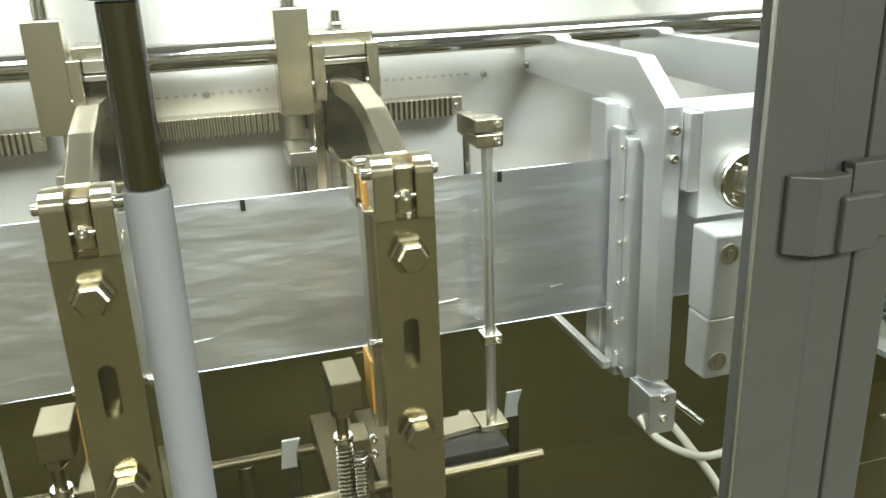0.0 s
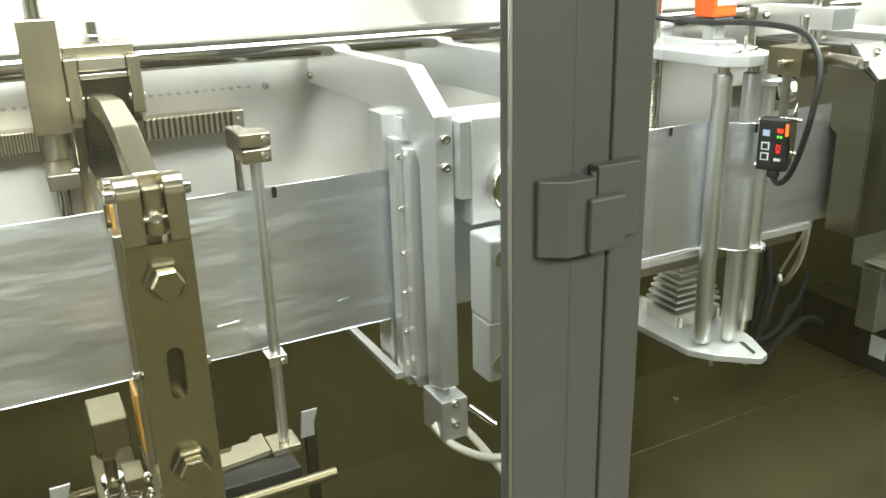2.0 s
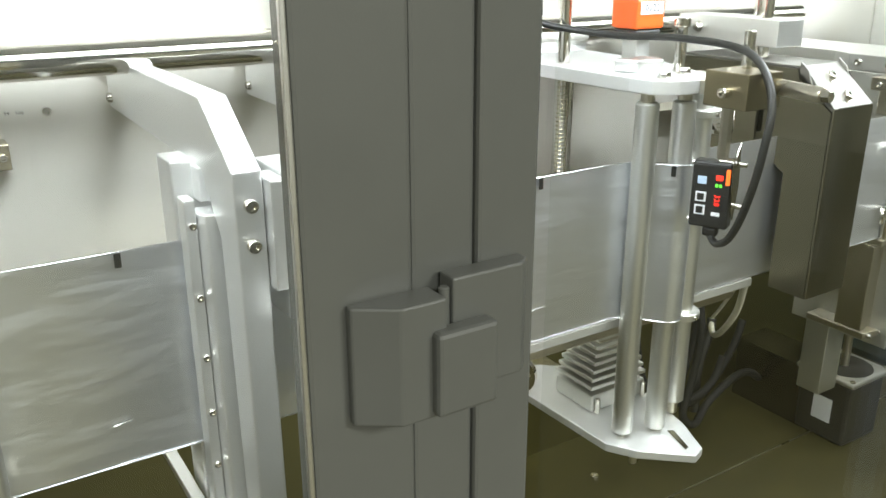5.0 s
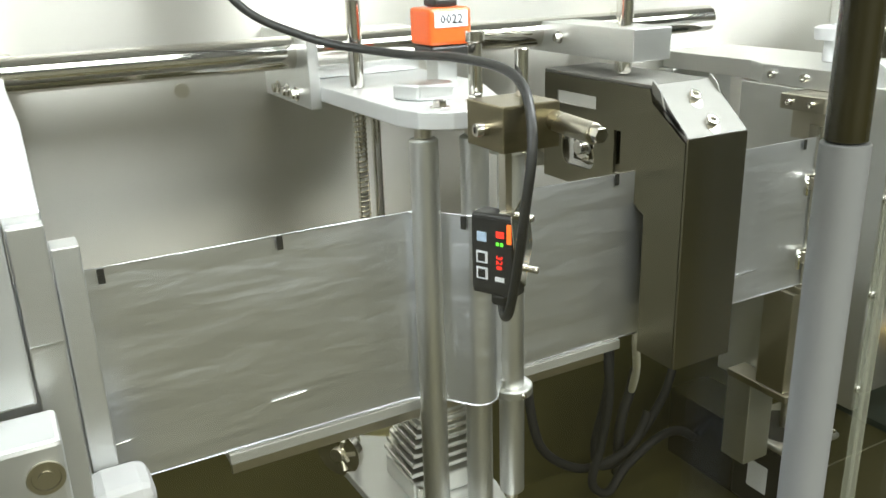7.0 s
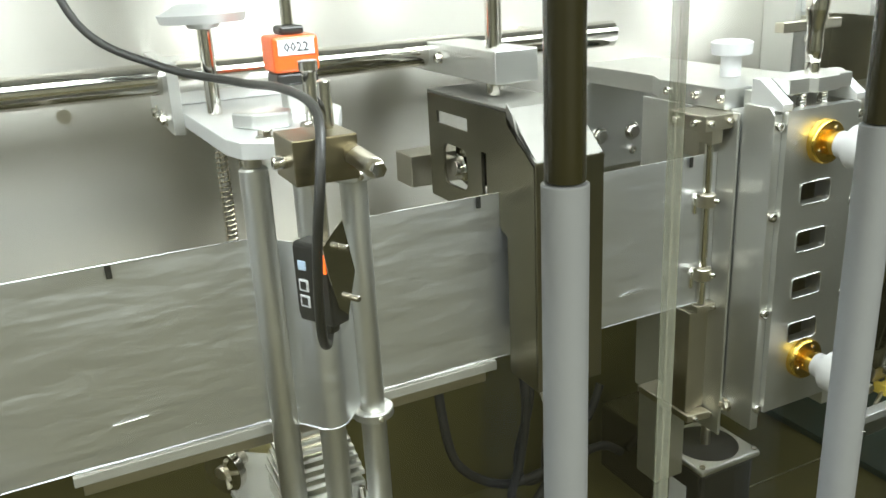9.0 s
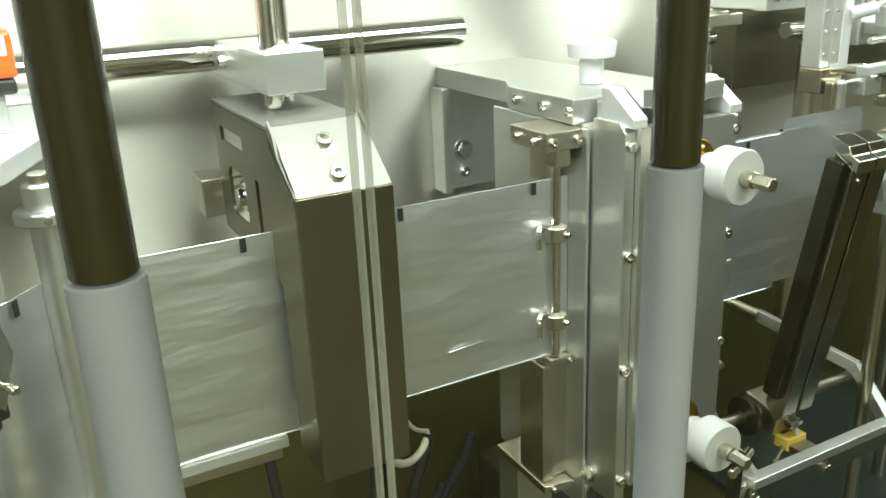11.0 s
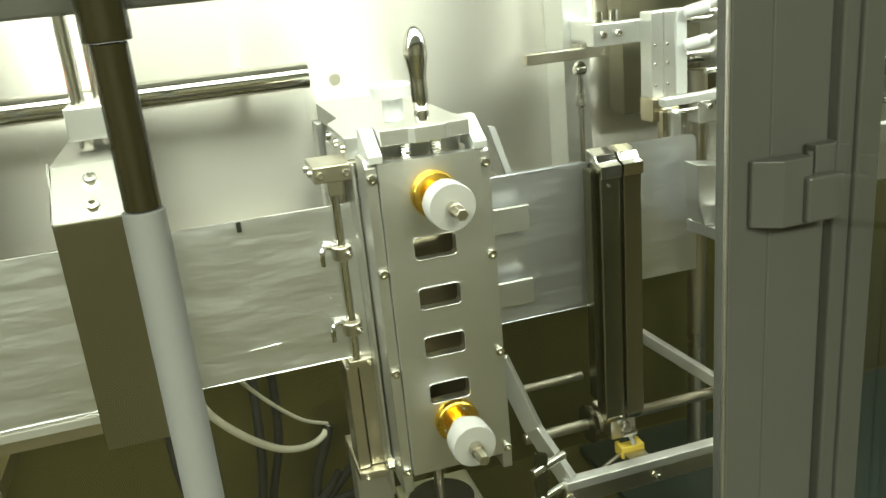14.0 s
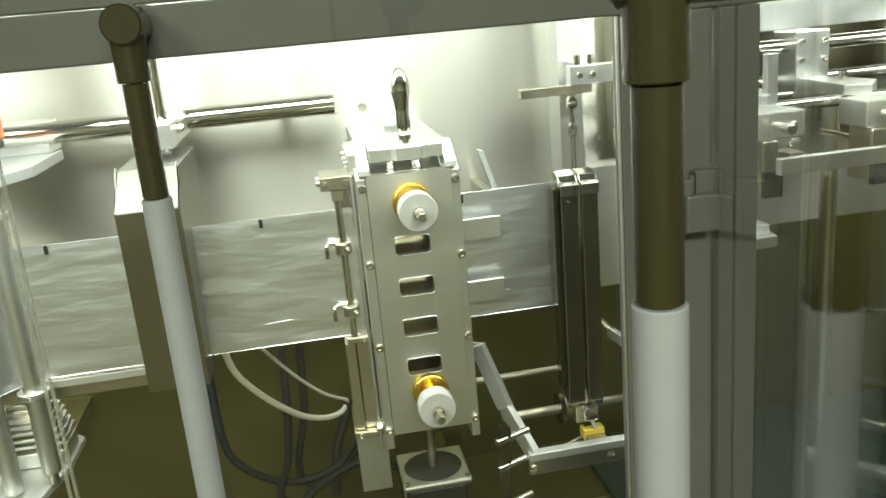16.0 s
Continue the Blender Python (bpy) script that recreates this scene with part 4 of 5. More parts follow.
words("328", SE @ Matrix.Translation((0.0066, -0.0140, -0.0035)) @ pose(0, 0, 0, 90, 90, 0), 0.0072, LED_RED, body, "digits")
# Orange reflection of the display lights, added as a glowing patch.
lens = se_part("glow_patch", (0.0092, 0.0118, -0.0138, -0.0129, 0.011, 0.025), GLOW_ORANGE, body, 0.0005, "glowing orange patch painted as a reflection beside the shield")
se_part("gland", (-0.004, 0.006, -0.007, 0.004, -0.040, -0.0302), BLACK, body, 0.003)
for zz, xx in ((0.0265, -0.0145), (-0.026, -0.0145)):
    bm = cyl((xx * 1.36, -0.004, zz), (xx * 1.36 + 0.003, -0.004, zz), 0.0030, 12)
    bm.transform(SE)
    part("screw", bm, SCREW, body)
bm = prism([(-0.017, 0.032), (-0.004, 0.041), (0.004, 0.046), (0.0125, 0.006), (0.002, -0.024), (-0.006, -0.017), (-0.0135, 0.010)], "x", 0.0176, 0.0188, 0.0003)
bm.transform(SE)
plate = part("side_plate", bm, CHROME, se, "thin polished steel shield beside the display")
se_part("tab", (0.003, 0.0128, -0.010, 0.004, 0.0302, 0.0316), CHROME, se, 0.0003)
for yy, zz in ((-0.001, 0.028), (0.006, -0.012)):
    bm = cyl((0.0189, yy, zz), (0.0265, yy, zz), 0.0026, 12)
    bm.transform(SE)
    part("screw", bm, SCREW, plate)
part("rod", cyl((0.829, 0.643, 1.2168), (0.829, 0.643, 1.2650), 0.0050, 6, 0.0003), STEEL, se)
holder = part("holder", box(0.804, 0.847, 0.606, 0.650, 1.2655, 1.295, 0.001), STEEL_DIM, se, "steel cross clamp block")
part("pin", cyl((0.842, 0.606, 1.283), (0.841, 0.564, 1.281), 0.0066, 20), STEEL, holder)
part("pin_tip", cyl((0.841, 0.5638, 1.281), (0.8412, 0.557, 1.281), 0.0050, 6, 0.0003), CHROME, holder)
socket_screw(holder, (0.804, 0.625, 1.279), (-1, 0, 0), 0.0045, 0.009)
part("upper_rod", cyl((0.837, 0.635, 1.2952), (0.837, 0.635, 1.326), 0.0048, 16), CHROME, holder)
part("bracket_arm", box(0.832, 0.846, 0.6502, 0.69, 1.2685, 1.2805, 0.0006), STEEL, holder)
cb = thing("sensor_cable", (0.84, 0.65, 1.14), "black round cable looping from the sensor upwards", "cable")
part("cable", hose([(0.828, 0.647, 1.146), (0.822, 0.634, 1.142), (0.813, 0.614, 1.155), (0.808, 0.598, 1.186), (0.808, 0.588, 1.232), (0.816, 0.592, 1.279), (0.828, 0.628, 1.309), (0.827, 0.70, 1.315), (0.814, 0.775, 1.313), (0.765, 0.838, 1.325), (0.71, 0.86, 1.362), (0.68, 0.87, 1.46)], 0.0034), CABLE, cb)

# ---- shelf strip, motor and cables under the foil ----
sh = thing("support_strip", (0.82, 0.745, 1.03), "pale metal angle strip under the foil edge", "strip")
part("strip", box(0.640, 1.012, 0.730, 0.752, 1.0275, 1.0365, 0.0006), ALU_WHITE, sh)
part("web", box(0.645, 1.012, 0.7525, 0.756, 1.005, 1.0365, 0.0006), STEEL, sh)
for x in (0.68, 0.98):
    part("stay", cyl((x, 0.756, 1.015), (x, WALL_Y, 1.015), 0.006, 14), STEEL, sh)
fm = thing("finned_motor", (0.842, 0.785, 0.914), "small ribbed aluminium gearmotor on the foot plate", "motor")
for k in range(7):
    w = 0.027 + 0.0022 * (6 - k)
    part("fin", box(0.842 - w, 0.842 + w, 0.788 - w * 0.75, 0.788 + w * 0.75, 0.941 + 0.0085 * k, 0.9455 + 0.0085 * k, 0.001), ALU, fm)
part("core", box(0.820, 0.864, 0.770, 0.806, 0.935, 1.002, 0.002), STEEL, fm)
part("base", box(0.803, 0.882, 0.758, 0.818, 0.9145, 0.9345, 0.002), ALU, fm)
part("cap", cyl((0.842, 0.788, 1.0022), (0.842, 0.788, 1.012), 0.018), DARK, fm)
for x in (0.808, 0.876):
    part("bolt", cyl((x, 0.7545, 0.9148), (x, 0.7545, 0.932), 0.003, 10), SCREW, fm)
wh = thing("ring_pulley", (0.775, 0.85, 0.925), "small chrome spoked pulley ring", "pulley")
part("rim", lathe((0.765, 0.845, 0.932), (0.772, 0.850, 0.932), ((0, 0.019), (0, 0.0235), (1, 0.0235), (1, 0.019)), 28), CHROME, wh)
part("hub", cyl((0.762, 0.843, 0.932), (0.790, 0.863, 0.932), 0.007), STEEL, wh)
for a in (0, 60, 120):
    part("spoke", cyl((0.7685, 0.8475 - 0.019 * math.cos(radians(a)), 0.932 - 0.019 * math.sin(radians(a))), (0.7685, 0.8475 + 0.019 * math.cos(radians(a)), 0.932 + 0.019 * math.sin(radians(a))), 0.0022, 8), STEEL, wh)
part("stand", cyl((0.784, 0.859, 0.9145), (0.784, 0.859, 0.927), 0.006, 12), STEEL, wh)
for pts in ([(1.150, 0.925, 0.96), (1.146, 0.90, 0.87), (1.136, 0.90, 0.79), (1.119, 0.895, 0.742), (1.141, 0.89, 0.722), (1.179, 0.90, 0.742), (1.231, 0.90, 0.768), (1.268, 0.90, 0.768), (1.295, 0.90, 0.75)],
            [(1.175, 0.945, 0.97), (1.170, 0.93, 0.86), (1.150, 0.93, 0.77), (1.160, 0.925, 0.735), (1.205, 0.925, 0.745), (1.262, 0.93, 0.80), (1.285, 0.935, 0.84)],
            [(1.04, 0.935, 0.93), (1.046, 0.92, 0.832), (1.066, 0.915, 0.788), (1.117, 0.915, 0.752), (1.169, 0.915, 0.748), (1.21, 0.92, 0.76), (1.24, 0.93, 0.79)]):
    c = thing("floor_cable", pts[0], "black cable drooping in a loop over the tray", "cable", "floor cables")
    part("cable", hose([(x, y, max(z, TRAY_Z + 0.007)) for x, y, z in pts], 0.0060), RUBBER, c)

# ---- sheet-metal guard on its rods ----
gd = thing("sheet_guard", (1.05, 0.75, 1.03), "brushed sheet steel guard box with sloped screwed top", "guard")
GX0, GX1 = 1.0165, 1.0835
part("front", box(GX0, GX1, 0.664, 0.6665, 1.032, 1.238, 0.0008), GUARD, gd)
part("slope", prism([(0.664, 1.2385), (0.7085, 1.2765), (0.7085, 1.2735), (0.6665, 1.2385)], "x", GX0 + 0.0012, GX1 - 0.0012, 0), GUARD_TOP, gd)
part("top", box(GX0, GX1, 0.709, 0.862, 1.2735, 1.2765, 0.0006), GUARD_TOP, gd)
bm = prism([(0.667, 1.032), (0.712, 1.032), (0.712, 1.163), (0.7222, 1.168), (0.7222, 1.273), (0.711, 1.273), (0.708, 1.262), (0.667, 1.234)], "x", GX0, GX0 + 0.0028, 0)
for ya, yb, za, zb in ((0.7222, 0.862, 1.258, 1.273), (0.7222, 0.780, 1.246, 1.258), (0.843, 0.862, 1.246, 1.258), (0.7222, 0.862, 1.232, 1.246),
                       (0.7222, 0.746, 1.17, 1.232), ):
    bm = box(GX0, GX0 + 0.0028, ya, yb, za, zb, 0, bm)
bm = cell((0.755, 0.862, 1.17, 1.232), (0.783, 0.832, 1.188, 1.2285), 0.010, "x", GX0, GX0 + 0.0028, bm)
part("slotted_side", bm, GUARD, gd, "slotted side sheet with a square opening")
part("side", prism([(0.667, 1.032), (0.712, 1.032), (0.712, 1.165), (0.722, 1.17), (0.862, 1.17), (0.862, 1.273), (0.711, 1.273), (0.708, 1.262), (0.667, 1.234)], "x", GX1 - 0.0028, GX1, 0.0005), GUARD, gd)
for xa in (GX0, GX1 - 0.0028):
    part("lip", prism([(0.7085, 1.281), (0.6985, 1.273), (0.690, 1.252), (0.664, 1.239), (0.6665, 1.236), (0.7085, 1.270)], "x", xa - 0.0006, xa + 0.0016, 0.0003), GUARD_TOP, gd)
sl = (Vector((0, 0.7085 - 0.664, 1.2765 - 1.2385))).normalized()
nrm = Vector((0, -sl.z, sl.y))
for f in (0.22, 0.70):
    c = Vector((1.049, 0.664, 1.2385)) + sl * f * 0.058
    socket_screw(gd, c, nrm, 0.0055, 0.005)
    # Bright disc stands in for the reflection below each screw.
    part("toned_inset", cyl(c + Vector((0.0, -0.004, -0.0035)), c + Vector((0, -0.0045, -0.003)), 0.0062, 18, 0), STEEL, gd)
hex_bolt(gd, (GX0 + 0.012, 0.806, 1.207), (-1, 0, 0), 0.0135, 0.009, True, CHROME, "clamp_nut")
part("stud", cyl((GX0 + 0.004, 0.806, 1.207), (GX0 - 0.002, 0.806, 1.207), 0.0070, 18), CHROME, gd)
part("nut_carrier", box(GX0 + 0.0122, GX1 - 0.003, 0.785, 0.83, 1.19, 1.23, 0.001), DARK, gd)
part("guard_stop", box(GX0 - 0.012, GX0 + 0.05, 0.885, 0.925, 1.172, 1.205, 0.001), STEEL, gd)
part("stop_arm", box(GX0 + 0.01, GX0 + 0.03, 0.8625, 0.8848, 1.187, 1.203, 0.001), STEEL, gd)
rb = thing("rail_block", (1.053, 0.83, 1.30), "aluminium clamp block on the round rail with two rods", "clamp block")
part("block", box(1.032, 1.0755, 0.752, 0.940, 1.2895, 1.3185, 0.001), ALU, rb)
for x, y in ((1.043, 0.776), (1.060, 0.800)):
    part("rod", cyl((x, y, 1.2768), (x, y, 1.2893), 0.0065, 18), CHROME, rb)
    part("rod", cyl((x, y, 1.3187), (x, y, 1.62), 0.0065, 18), CHROME, rb)
hex_bolt(rb, (1.0755, 0.80, 1.307), (1, 0, 0), 0.005, 0.008, True)
hex_bolt(rb, (1.032, 0.86, 1.305), (-1, 0, 0), 0.0045, 0.006, True)
part("spindle", cyl((0.905, 0.908, 1.312), (1.0315, 0.908, 1.312), 0.0060, 18), CHROME, rb)

# ---- cutter unit ----
br = thing("wall_console", (1.33, 0.9, 1.25), "aluminium console with plate bolted to the wall", "console")
part("top", prism([(1.284, WALL_Y), (1.284, 0.845), (1.268, 0.815), (1.268, 0.7195), (1.392, 0.7195), (1.392, WALL_Y)], "z", 1.2435, 1.264, 0.001), ALU, br)
part("wall_plate", box(1.284, 1.392, 0.972, WALL_Y, 1.13, 1.242, 0.001), ALU, br)
part("edge", box(1.276, 1.2838, 0.958, WALL_Y, 1.13, 1.2433, 0.001), ALU, br)
for x in (1.307, 1.358):
    hex_bolt(br, (x, 0.972, 1.173), (0, -1, 0), 0.0085, 0.008, True)
    socket_screw(br, (x + 0.001, 0.972, 1.148), r=0.0055)
for y in (0.801, 0.760, 0.724):
    socket_screw(br, (1.268, y, 1.254), (-1, 0, 0), 0.0045)
part("clamp_block", box(1.234, 1.2755, 0.7075, 0.760, 1.2275, 1.2430, 0.001), STEEL, br)
for x in (1.240, 1.264):
    socket_screw(br, (x, 0.7075, 1.235), r=0.0036)
for y in (0.722, 0.748):
    socket_screw(br, (1.234, y, 1.235), (-1, 0, 0), 0.0036)
part("clamp_lower", box(1.252, 1.266, 0.735, 0.758, 1.196, 1.2272, 0.001), STEEL, br)
part("guide_block", box(1.246, 1.260, 0.711, 0.7325, 1.2135, 1.2272, 0.001), STEEL, br)
part("guide_rod", cyl((1.2525, 0.721, 1.042), (1.2525, 0.721, 1.2133), 0.0043, 18), CHROME, br)
for z in (1.155, 1.076):
    c = part("collar", cyl((1.2525, 0.721, z - 0.0065), (1.2525, 0.721, z + 0.0065), 0.0095, 22), STEEL, br)
    socket_screw(c, (1.2568, 0.7125, z), (0.45, -0.9, 0), 0.0030, 0.004)
    part("clip", hose([(1.2455, 0.722, z + 0.006), (1.237, 0.720, z + 0.008), (1.2325, 0.716, z + 0.003), (1.2325, 0.716, z - 0.009)], 0.0026, 8, 4), CHROME, c)
part("lower_cap", box(1.244, 1.276, 0.716, 0.745, 1.0335, 1.0415, 0.0008), STEEL, br)
socket_screw(br, (1.264, 0.716, 1.0375), r=0.0025)
part("lower_slide", box(1.240, 1.252, 0.722, 0.76, 0.915, 1.033, 0.001), STEEL, br)
part("lower_slide", box(1.2535, 1.275, 0.726, 0.76, 0.915, 1.033, 0.001), STEEL, br)
part("lower_plate", prism([(1.238, 0.716), (1.267, 0.712), (1.267, 0.80), (1.238, 0.80)], "z", 0.906, 0.9145, 0.001), STEEL, br)
for x in (1.246, 1.27):
    socket_screw(br, (x, 0.714, 0.9105), r=0.003)
part("rear_plate", box(1.279, 1.392, 0.733, 0.748, 0.90, 1.225, 0.001), ALU, br, "tall plate behind the foil")
part("side_plate", box(1.2680, 1.2712, 0.7005, 0.842, 0.89, 1.2430, 0.001), ALU, br, "broad satin side plate")
part("thumb_neck", cyl((1.331, 0.778, 1.2642), (1.331, 0.778, 1.287), 0.0105, 24), WHITE, br)
part("thumb_knob", lathe((1.331, 0.778, 1.2875), (1.331, 0.778, 1.3015), ((0, 0.0205), (0.85, 0.0215), (1, 0.018), (1, 0.005), (1.12, 0.004)), 28), WHITE, br, "white knurled thumb knob")
part("stand", box(1.30, 1.37, 0.82, 0.95, TRAY_Z, 0.80, 0.001), DARK, br)
part("strut", box(1.24, 1.28, 0.765, 0.80, 0.80, 0.9055, 0.001), ALU, br)

cu = thing("cutter_unit", (1.33, 0.68, 0.87), "upright satin aluminium cutter unit with adjusting knobs", "cutter")
UX0, UX1, UY0, UY1 = 1.2835, 1.3775, 0.655, 0.667
slots = ((1.155, 1.177), (1.1065, 1.128), (1.0575, 1.079), (1.009, 1.030))
SX0, SX1 = 1.3075, 1.3480
bm = box(UX0, UX1, UY0, UY1, 0.936, slots[-1][0] - 0.004, 0)
top = slots[-1][0] - 0.004
for k, (z0, z1) in enumerate(reversed(slots)):
    up = z1 + 0.0135 if k < 3 else 1.2485
    bm = cell((UX0, UX1, top, up), (SX0, SX1, z0, z1), 0.0050, "y", UY0, UY1, bm)
    top = up
part("face_plate", bm, ALU, cu)
for z0, z1 in slots:
    r = 0.004
    ring = []
    for cx, cz, a0 in ((SX1 - r, z1 - r, 0), (SX0 + r, z1 - r, 90), (SX0 + r, z0 + r, 180), (SX1 - r, z0 + r, 270)):
        ring += [(cx + r * math.cos(radians(a0 + k * 18)), UY0 - 0.0006, cz + r * math.sin(radians(a0 + k * 18))) for k in range(6)]
    part("slot_rim", hose(ring + [ring[0]], 0.0005, 6, 1), ALU, cu)
part("rear_shade", box(UX0 + 0.008, UX1 - 0.008, 0.690, 0.696, 0.94, 1.24, 0.0006), STEEL_WARM, cu)
for xa, xb, s in ((UX0 - 0.0105, UX0 - 0.0005, -1), (UX1 + 0.0005, UX1 + 0.0105, 1)):
    part("side_plate", prism([(0.661, 0.915), (0.661, 1.245), (0.668, 1.252), (0.700, 1.252), (0.712, 0.915)], "x", xa, xb, 0.0008), ALU, cu)
    part("cheek", prism([(0.655, 1.249), (0.655, 1.256), (0.684, 1.276), (0.694, 1.276), (0.694, 1.249)], "x", xa + s * 0.0002 + (0.003 if s < 0 else -0.006), xb + s * 0.0002 + (0.006 if s < 0 else -0.003), 0.0008), ALU_WHITE, cu)
    for z in (1.235, 1.147, 1.047, 0.94):
        socket_screw(cu, ((xa + xb) / 2, 0.661, z), r=0.0045, h=0.0045)
part("wedge", prism([(0.7005, 1.248), (0.718, 1.244), (0.714, 0.92), (0.7125, 0.92)], "x", 1.276, 1.284, 0.0005), ALU_WHITE, cu)
part("top_block", prism([(1.290, 0.662), (1.315, 0.662), (1.320, 0.656), (1.348, 0.656), (1.353, 0.662), (1.372, 0.662), (1.372, 0.70), (1.290, 0.70)], "z", 1.262, 1.276, 0.0008), ALU, cu)
for x in (1.313, 1.341):
    part("spring", coil((x, 0.668, 1.2486), (x, 0.668, 1.2618), 0.0040, 0.0010, 5), CHROME, cu)
part("top_rear", box(1.288, 1.373, 0.7005, 0.715, 1.225, 1.262, 0.0008), ALU, cu)
part("crank_handle", lathe((1.333, 0.676, 1.2762), (1.333, 0.676, 1.360), ((0, 0.0068), (0.12, 0.0068), (0.125, 0.0052), (0.14, 0.0066), (0.26, 0.0078), (0.42, 0.0074), (0.55, 0.0082), (0.68, 0.0104), (0.78, 0.0108), (0.88, 0.0090), (0.95, 0.0066), (0.985, 0.0040), (1, 0.001)), 32), CHROME, cu, "polished chrome taper handle")
for z in (1.2155, 0.988):
    kx = 1.331
    f = part("flange", lathe((kx, UY0 - 0.0002, z), (kx, 0.646, z), ((0, 0.0215), (0.8, 0.0215), (1, 0.0200))), BRASS, cu, "yellow brass flange")
    part("hub", cyl((kx, 0.6459, z), (kx, 0.634, z), 0.0118), BRASS, f)
    socket_screw(f, (kx + 0.006, 0.6458, z + 0.0135), r=0.0016, h=0.001), socket_screw(f, (kx - 0.0135, 0.6458, z - 0.006), r=0.0016, h=0.001)
    k = part("knob", lathe((kx, 0.6338, z), (kx, 0.598, z), ((0, 0.0125), (0.40, 0.0130), (0.42, 0.0205), (0.95, 0.0210), (1, 0.0200)), 36), WHITE, cu, "white nylon adjusting knob")
    part("spindle", cyl((kx, 0.5978, z), (kx, 0.588, z), 0.0064), STEEL, k)
    part("hex_end", cyl((kx, 0.5878, z), (kx, 0.572, z), 0.0052, 6, 0.0004), STEEL, k)
for z0 in (1.148, 1.070):
    part("tab", box(1.389, 1.441, 0.704, 0.7085, z0, z0 + 0.027, 0.001), ALU, cu)
part("underframe", box(1.285, 1.376, 0.700, 0.7325, 0.915, 0.934, 0.001), ALU, cu)
hex_bolt(cu, (1.272, 0.695, 0.93), (-1, 0, 0), 0.006, 0.007, True)

sv = thing("servo_motor", (1.34, 0.79, 0.72), "black servo motor with pale square flange, upright", "motor")
part("flange", box(1.293, 1.387, 0.745, 0.838, 0.799, 0.8075, 0.003), ALU, sv)
part("toned_inset", lathe((1.34, 0.791, 0.8076), (1.34, 0.791, 0.8082), ((0, 0.040), (1, 0.039)), 36), BLACK, sv)
part("shaft", cyl((1.34, 0.791, 0.808), (1.34, 0.791, 0.90), 0.006), STEEL, sv)
part("body", box(1.298, 1.382, 0.750, 0.833, TRAY_Z, 0.7988, 0.006), BLACK, sv)
part("label_plate", box(1.2972, 1.2978, 0.775, 0.805, 0.73, 0.768, 0), LABEL, sv)
for x in (1.299, 1.381):
    part("flange_screw", cyl((x, 0.751, 0.8076), (x, 0.751, 0.8105), 0.0038, 12), SCREW, sv)
co = thing("bent_air_pipe", (1.15, 0.80, 0.95), "cream air hose curving behind the foil to a black plug", "hose")
part("hose", hose([(1.085, 0.79, 1.035), (1.095, 0.80, 0.985), (1.125, 0.83, 0.93), (1.165, 0.88, 0.872), (1.20, 0.92, 0.842), (1.225, 0.945, 0.836), (1.236, 0.955, 0.846)], 0.0045), HOSE, co)
part("hose", hose([(1.12, 0.80, 1.03), (1.16, 0.86, 0.95), (1.20, 0.915, 0.885), (1.235, 0.953, 0.85)], 0.0025), HOSE, co)
part("plug", hose([(1.237, 0.955, 0.846), (1.228, 0.952, 0.82), (1.21, 0.95, 0.77), (1.20, 0.94, TRAY_Z)], 0.0075), CABLE, co)

# ---- swinging transfer arm and its frame ----
fr_ = thing("pivot_frame", (1.55, 0.72, 0.87), "U-shaped bare steel bar frame round the pivot", "frame")
part("front_bar", box(1.447, 1.668, 0.660, 0.674, 0.866, 0.876, 0.001), ALU_BRIGHT, fr_)
part("front_web", box(1.447, 1.668, 0.664, 0.672, 0.845, 0.8655, 0.001), STEEL, fr_)
part("side_bar", beam((1.454, 0.672, 0.872), (1.431, 0.706, 0.922), 0.019, 0.010), ALU_BRIGHT, fr_)
part("side_bar", beam((1.431, 0.706, 0.922), (1.404, 0.725, 1.005), 0.019, 0.010), ALU_BRIGHT, fr_)
part("side_bar", beam((1.661, 0.672, 0.872), (1.678, 0.726, 0.908), 0.016, 0.010), ALU_BRIGHT, fr_)
part("side_bar", beam((1.678, 0.726, 0.908), (1.615, 0.82, 0.955), 0.014, 0.010), ALU_BRIGHT, fr_)
for x in (1.452, 1.555):
    hex_bolt(fr_, (x, 0.664, 0.855), (0, -1, 0), 0.0042, 0.006, True)
part("shaft", cyl((1.43, 0.735, 0.893), (1.68, 0.735, 0.893), 0.0062, 18), STEEL, fr_)
part("shaft", cyl((1.40, 0.79, 0.925), (1.53, 0.79, 0.925), 0.0050, 18), STEEL, fr_)
part("hub", cyl((1.515, 0.735, 0.893), (1.560, 0.735, 0.893), 0.0125, 24), STEEL, fr_)
part("disc", cyl((1.508, 0.735, 0.893), (1.5145, 0.735, 0.893), 0.022, 28), DARK, fr_)
part("lever", prism([(1.405, 0.80), (1.418, 0.80), (1.425, 0.92), (1.412, 0.925)], "y", 0.655, 0.662, 0.0008), DARK, fr_)
for z in (0.815, 0.868, 0.905):
    part("lever_pin", cyl((1.405, 0.652, z), (1.45, 0.672, z), 0.0048, 14), CHROME, fr_)
part("wall_stay", cyl((1.615, 0.815, 0.955), (1.615, WALL_Y - 0.003, 0.955), 0.007, 14), STEEL, fr_)
part("unit_stay", cyl((1.393, 0.742, 1.0), (1.41, 0.728, 1.0), 0.006, 14), STEEL, fr_)
yb = thing("yellow_block", (1.546, 0.69, 0.876), "notched yellow plastic stop block on the frame bar", "block")
part("block", prism([(1.528, 0.690), (1.528, 0.708), (1.533, 0.708), (1.533, 0.702), (1.549, 0.702), (1.549, 0.708), (1.556, 0.708), (1.556, 0.690)], "z", 0.866, 0.880, 0.0008), YELLOW, yb)
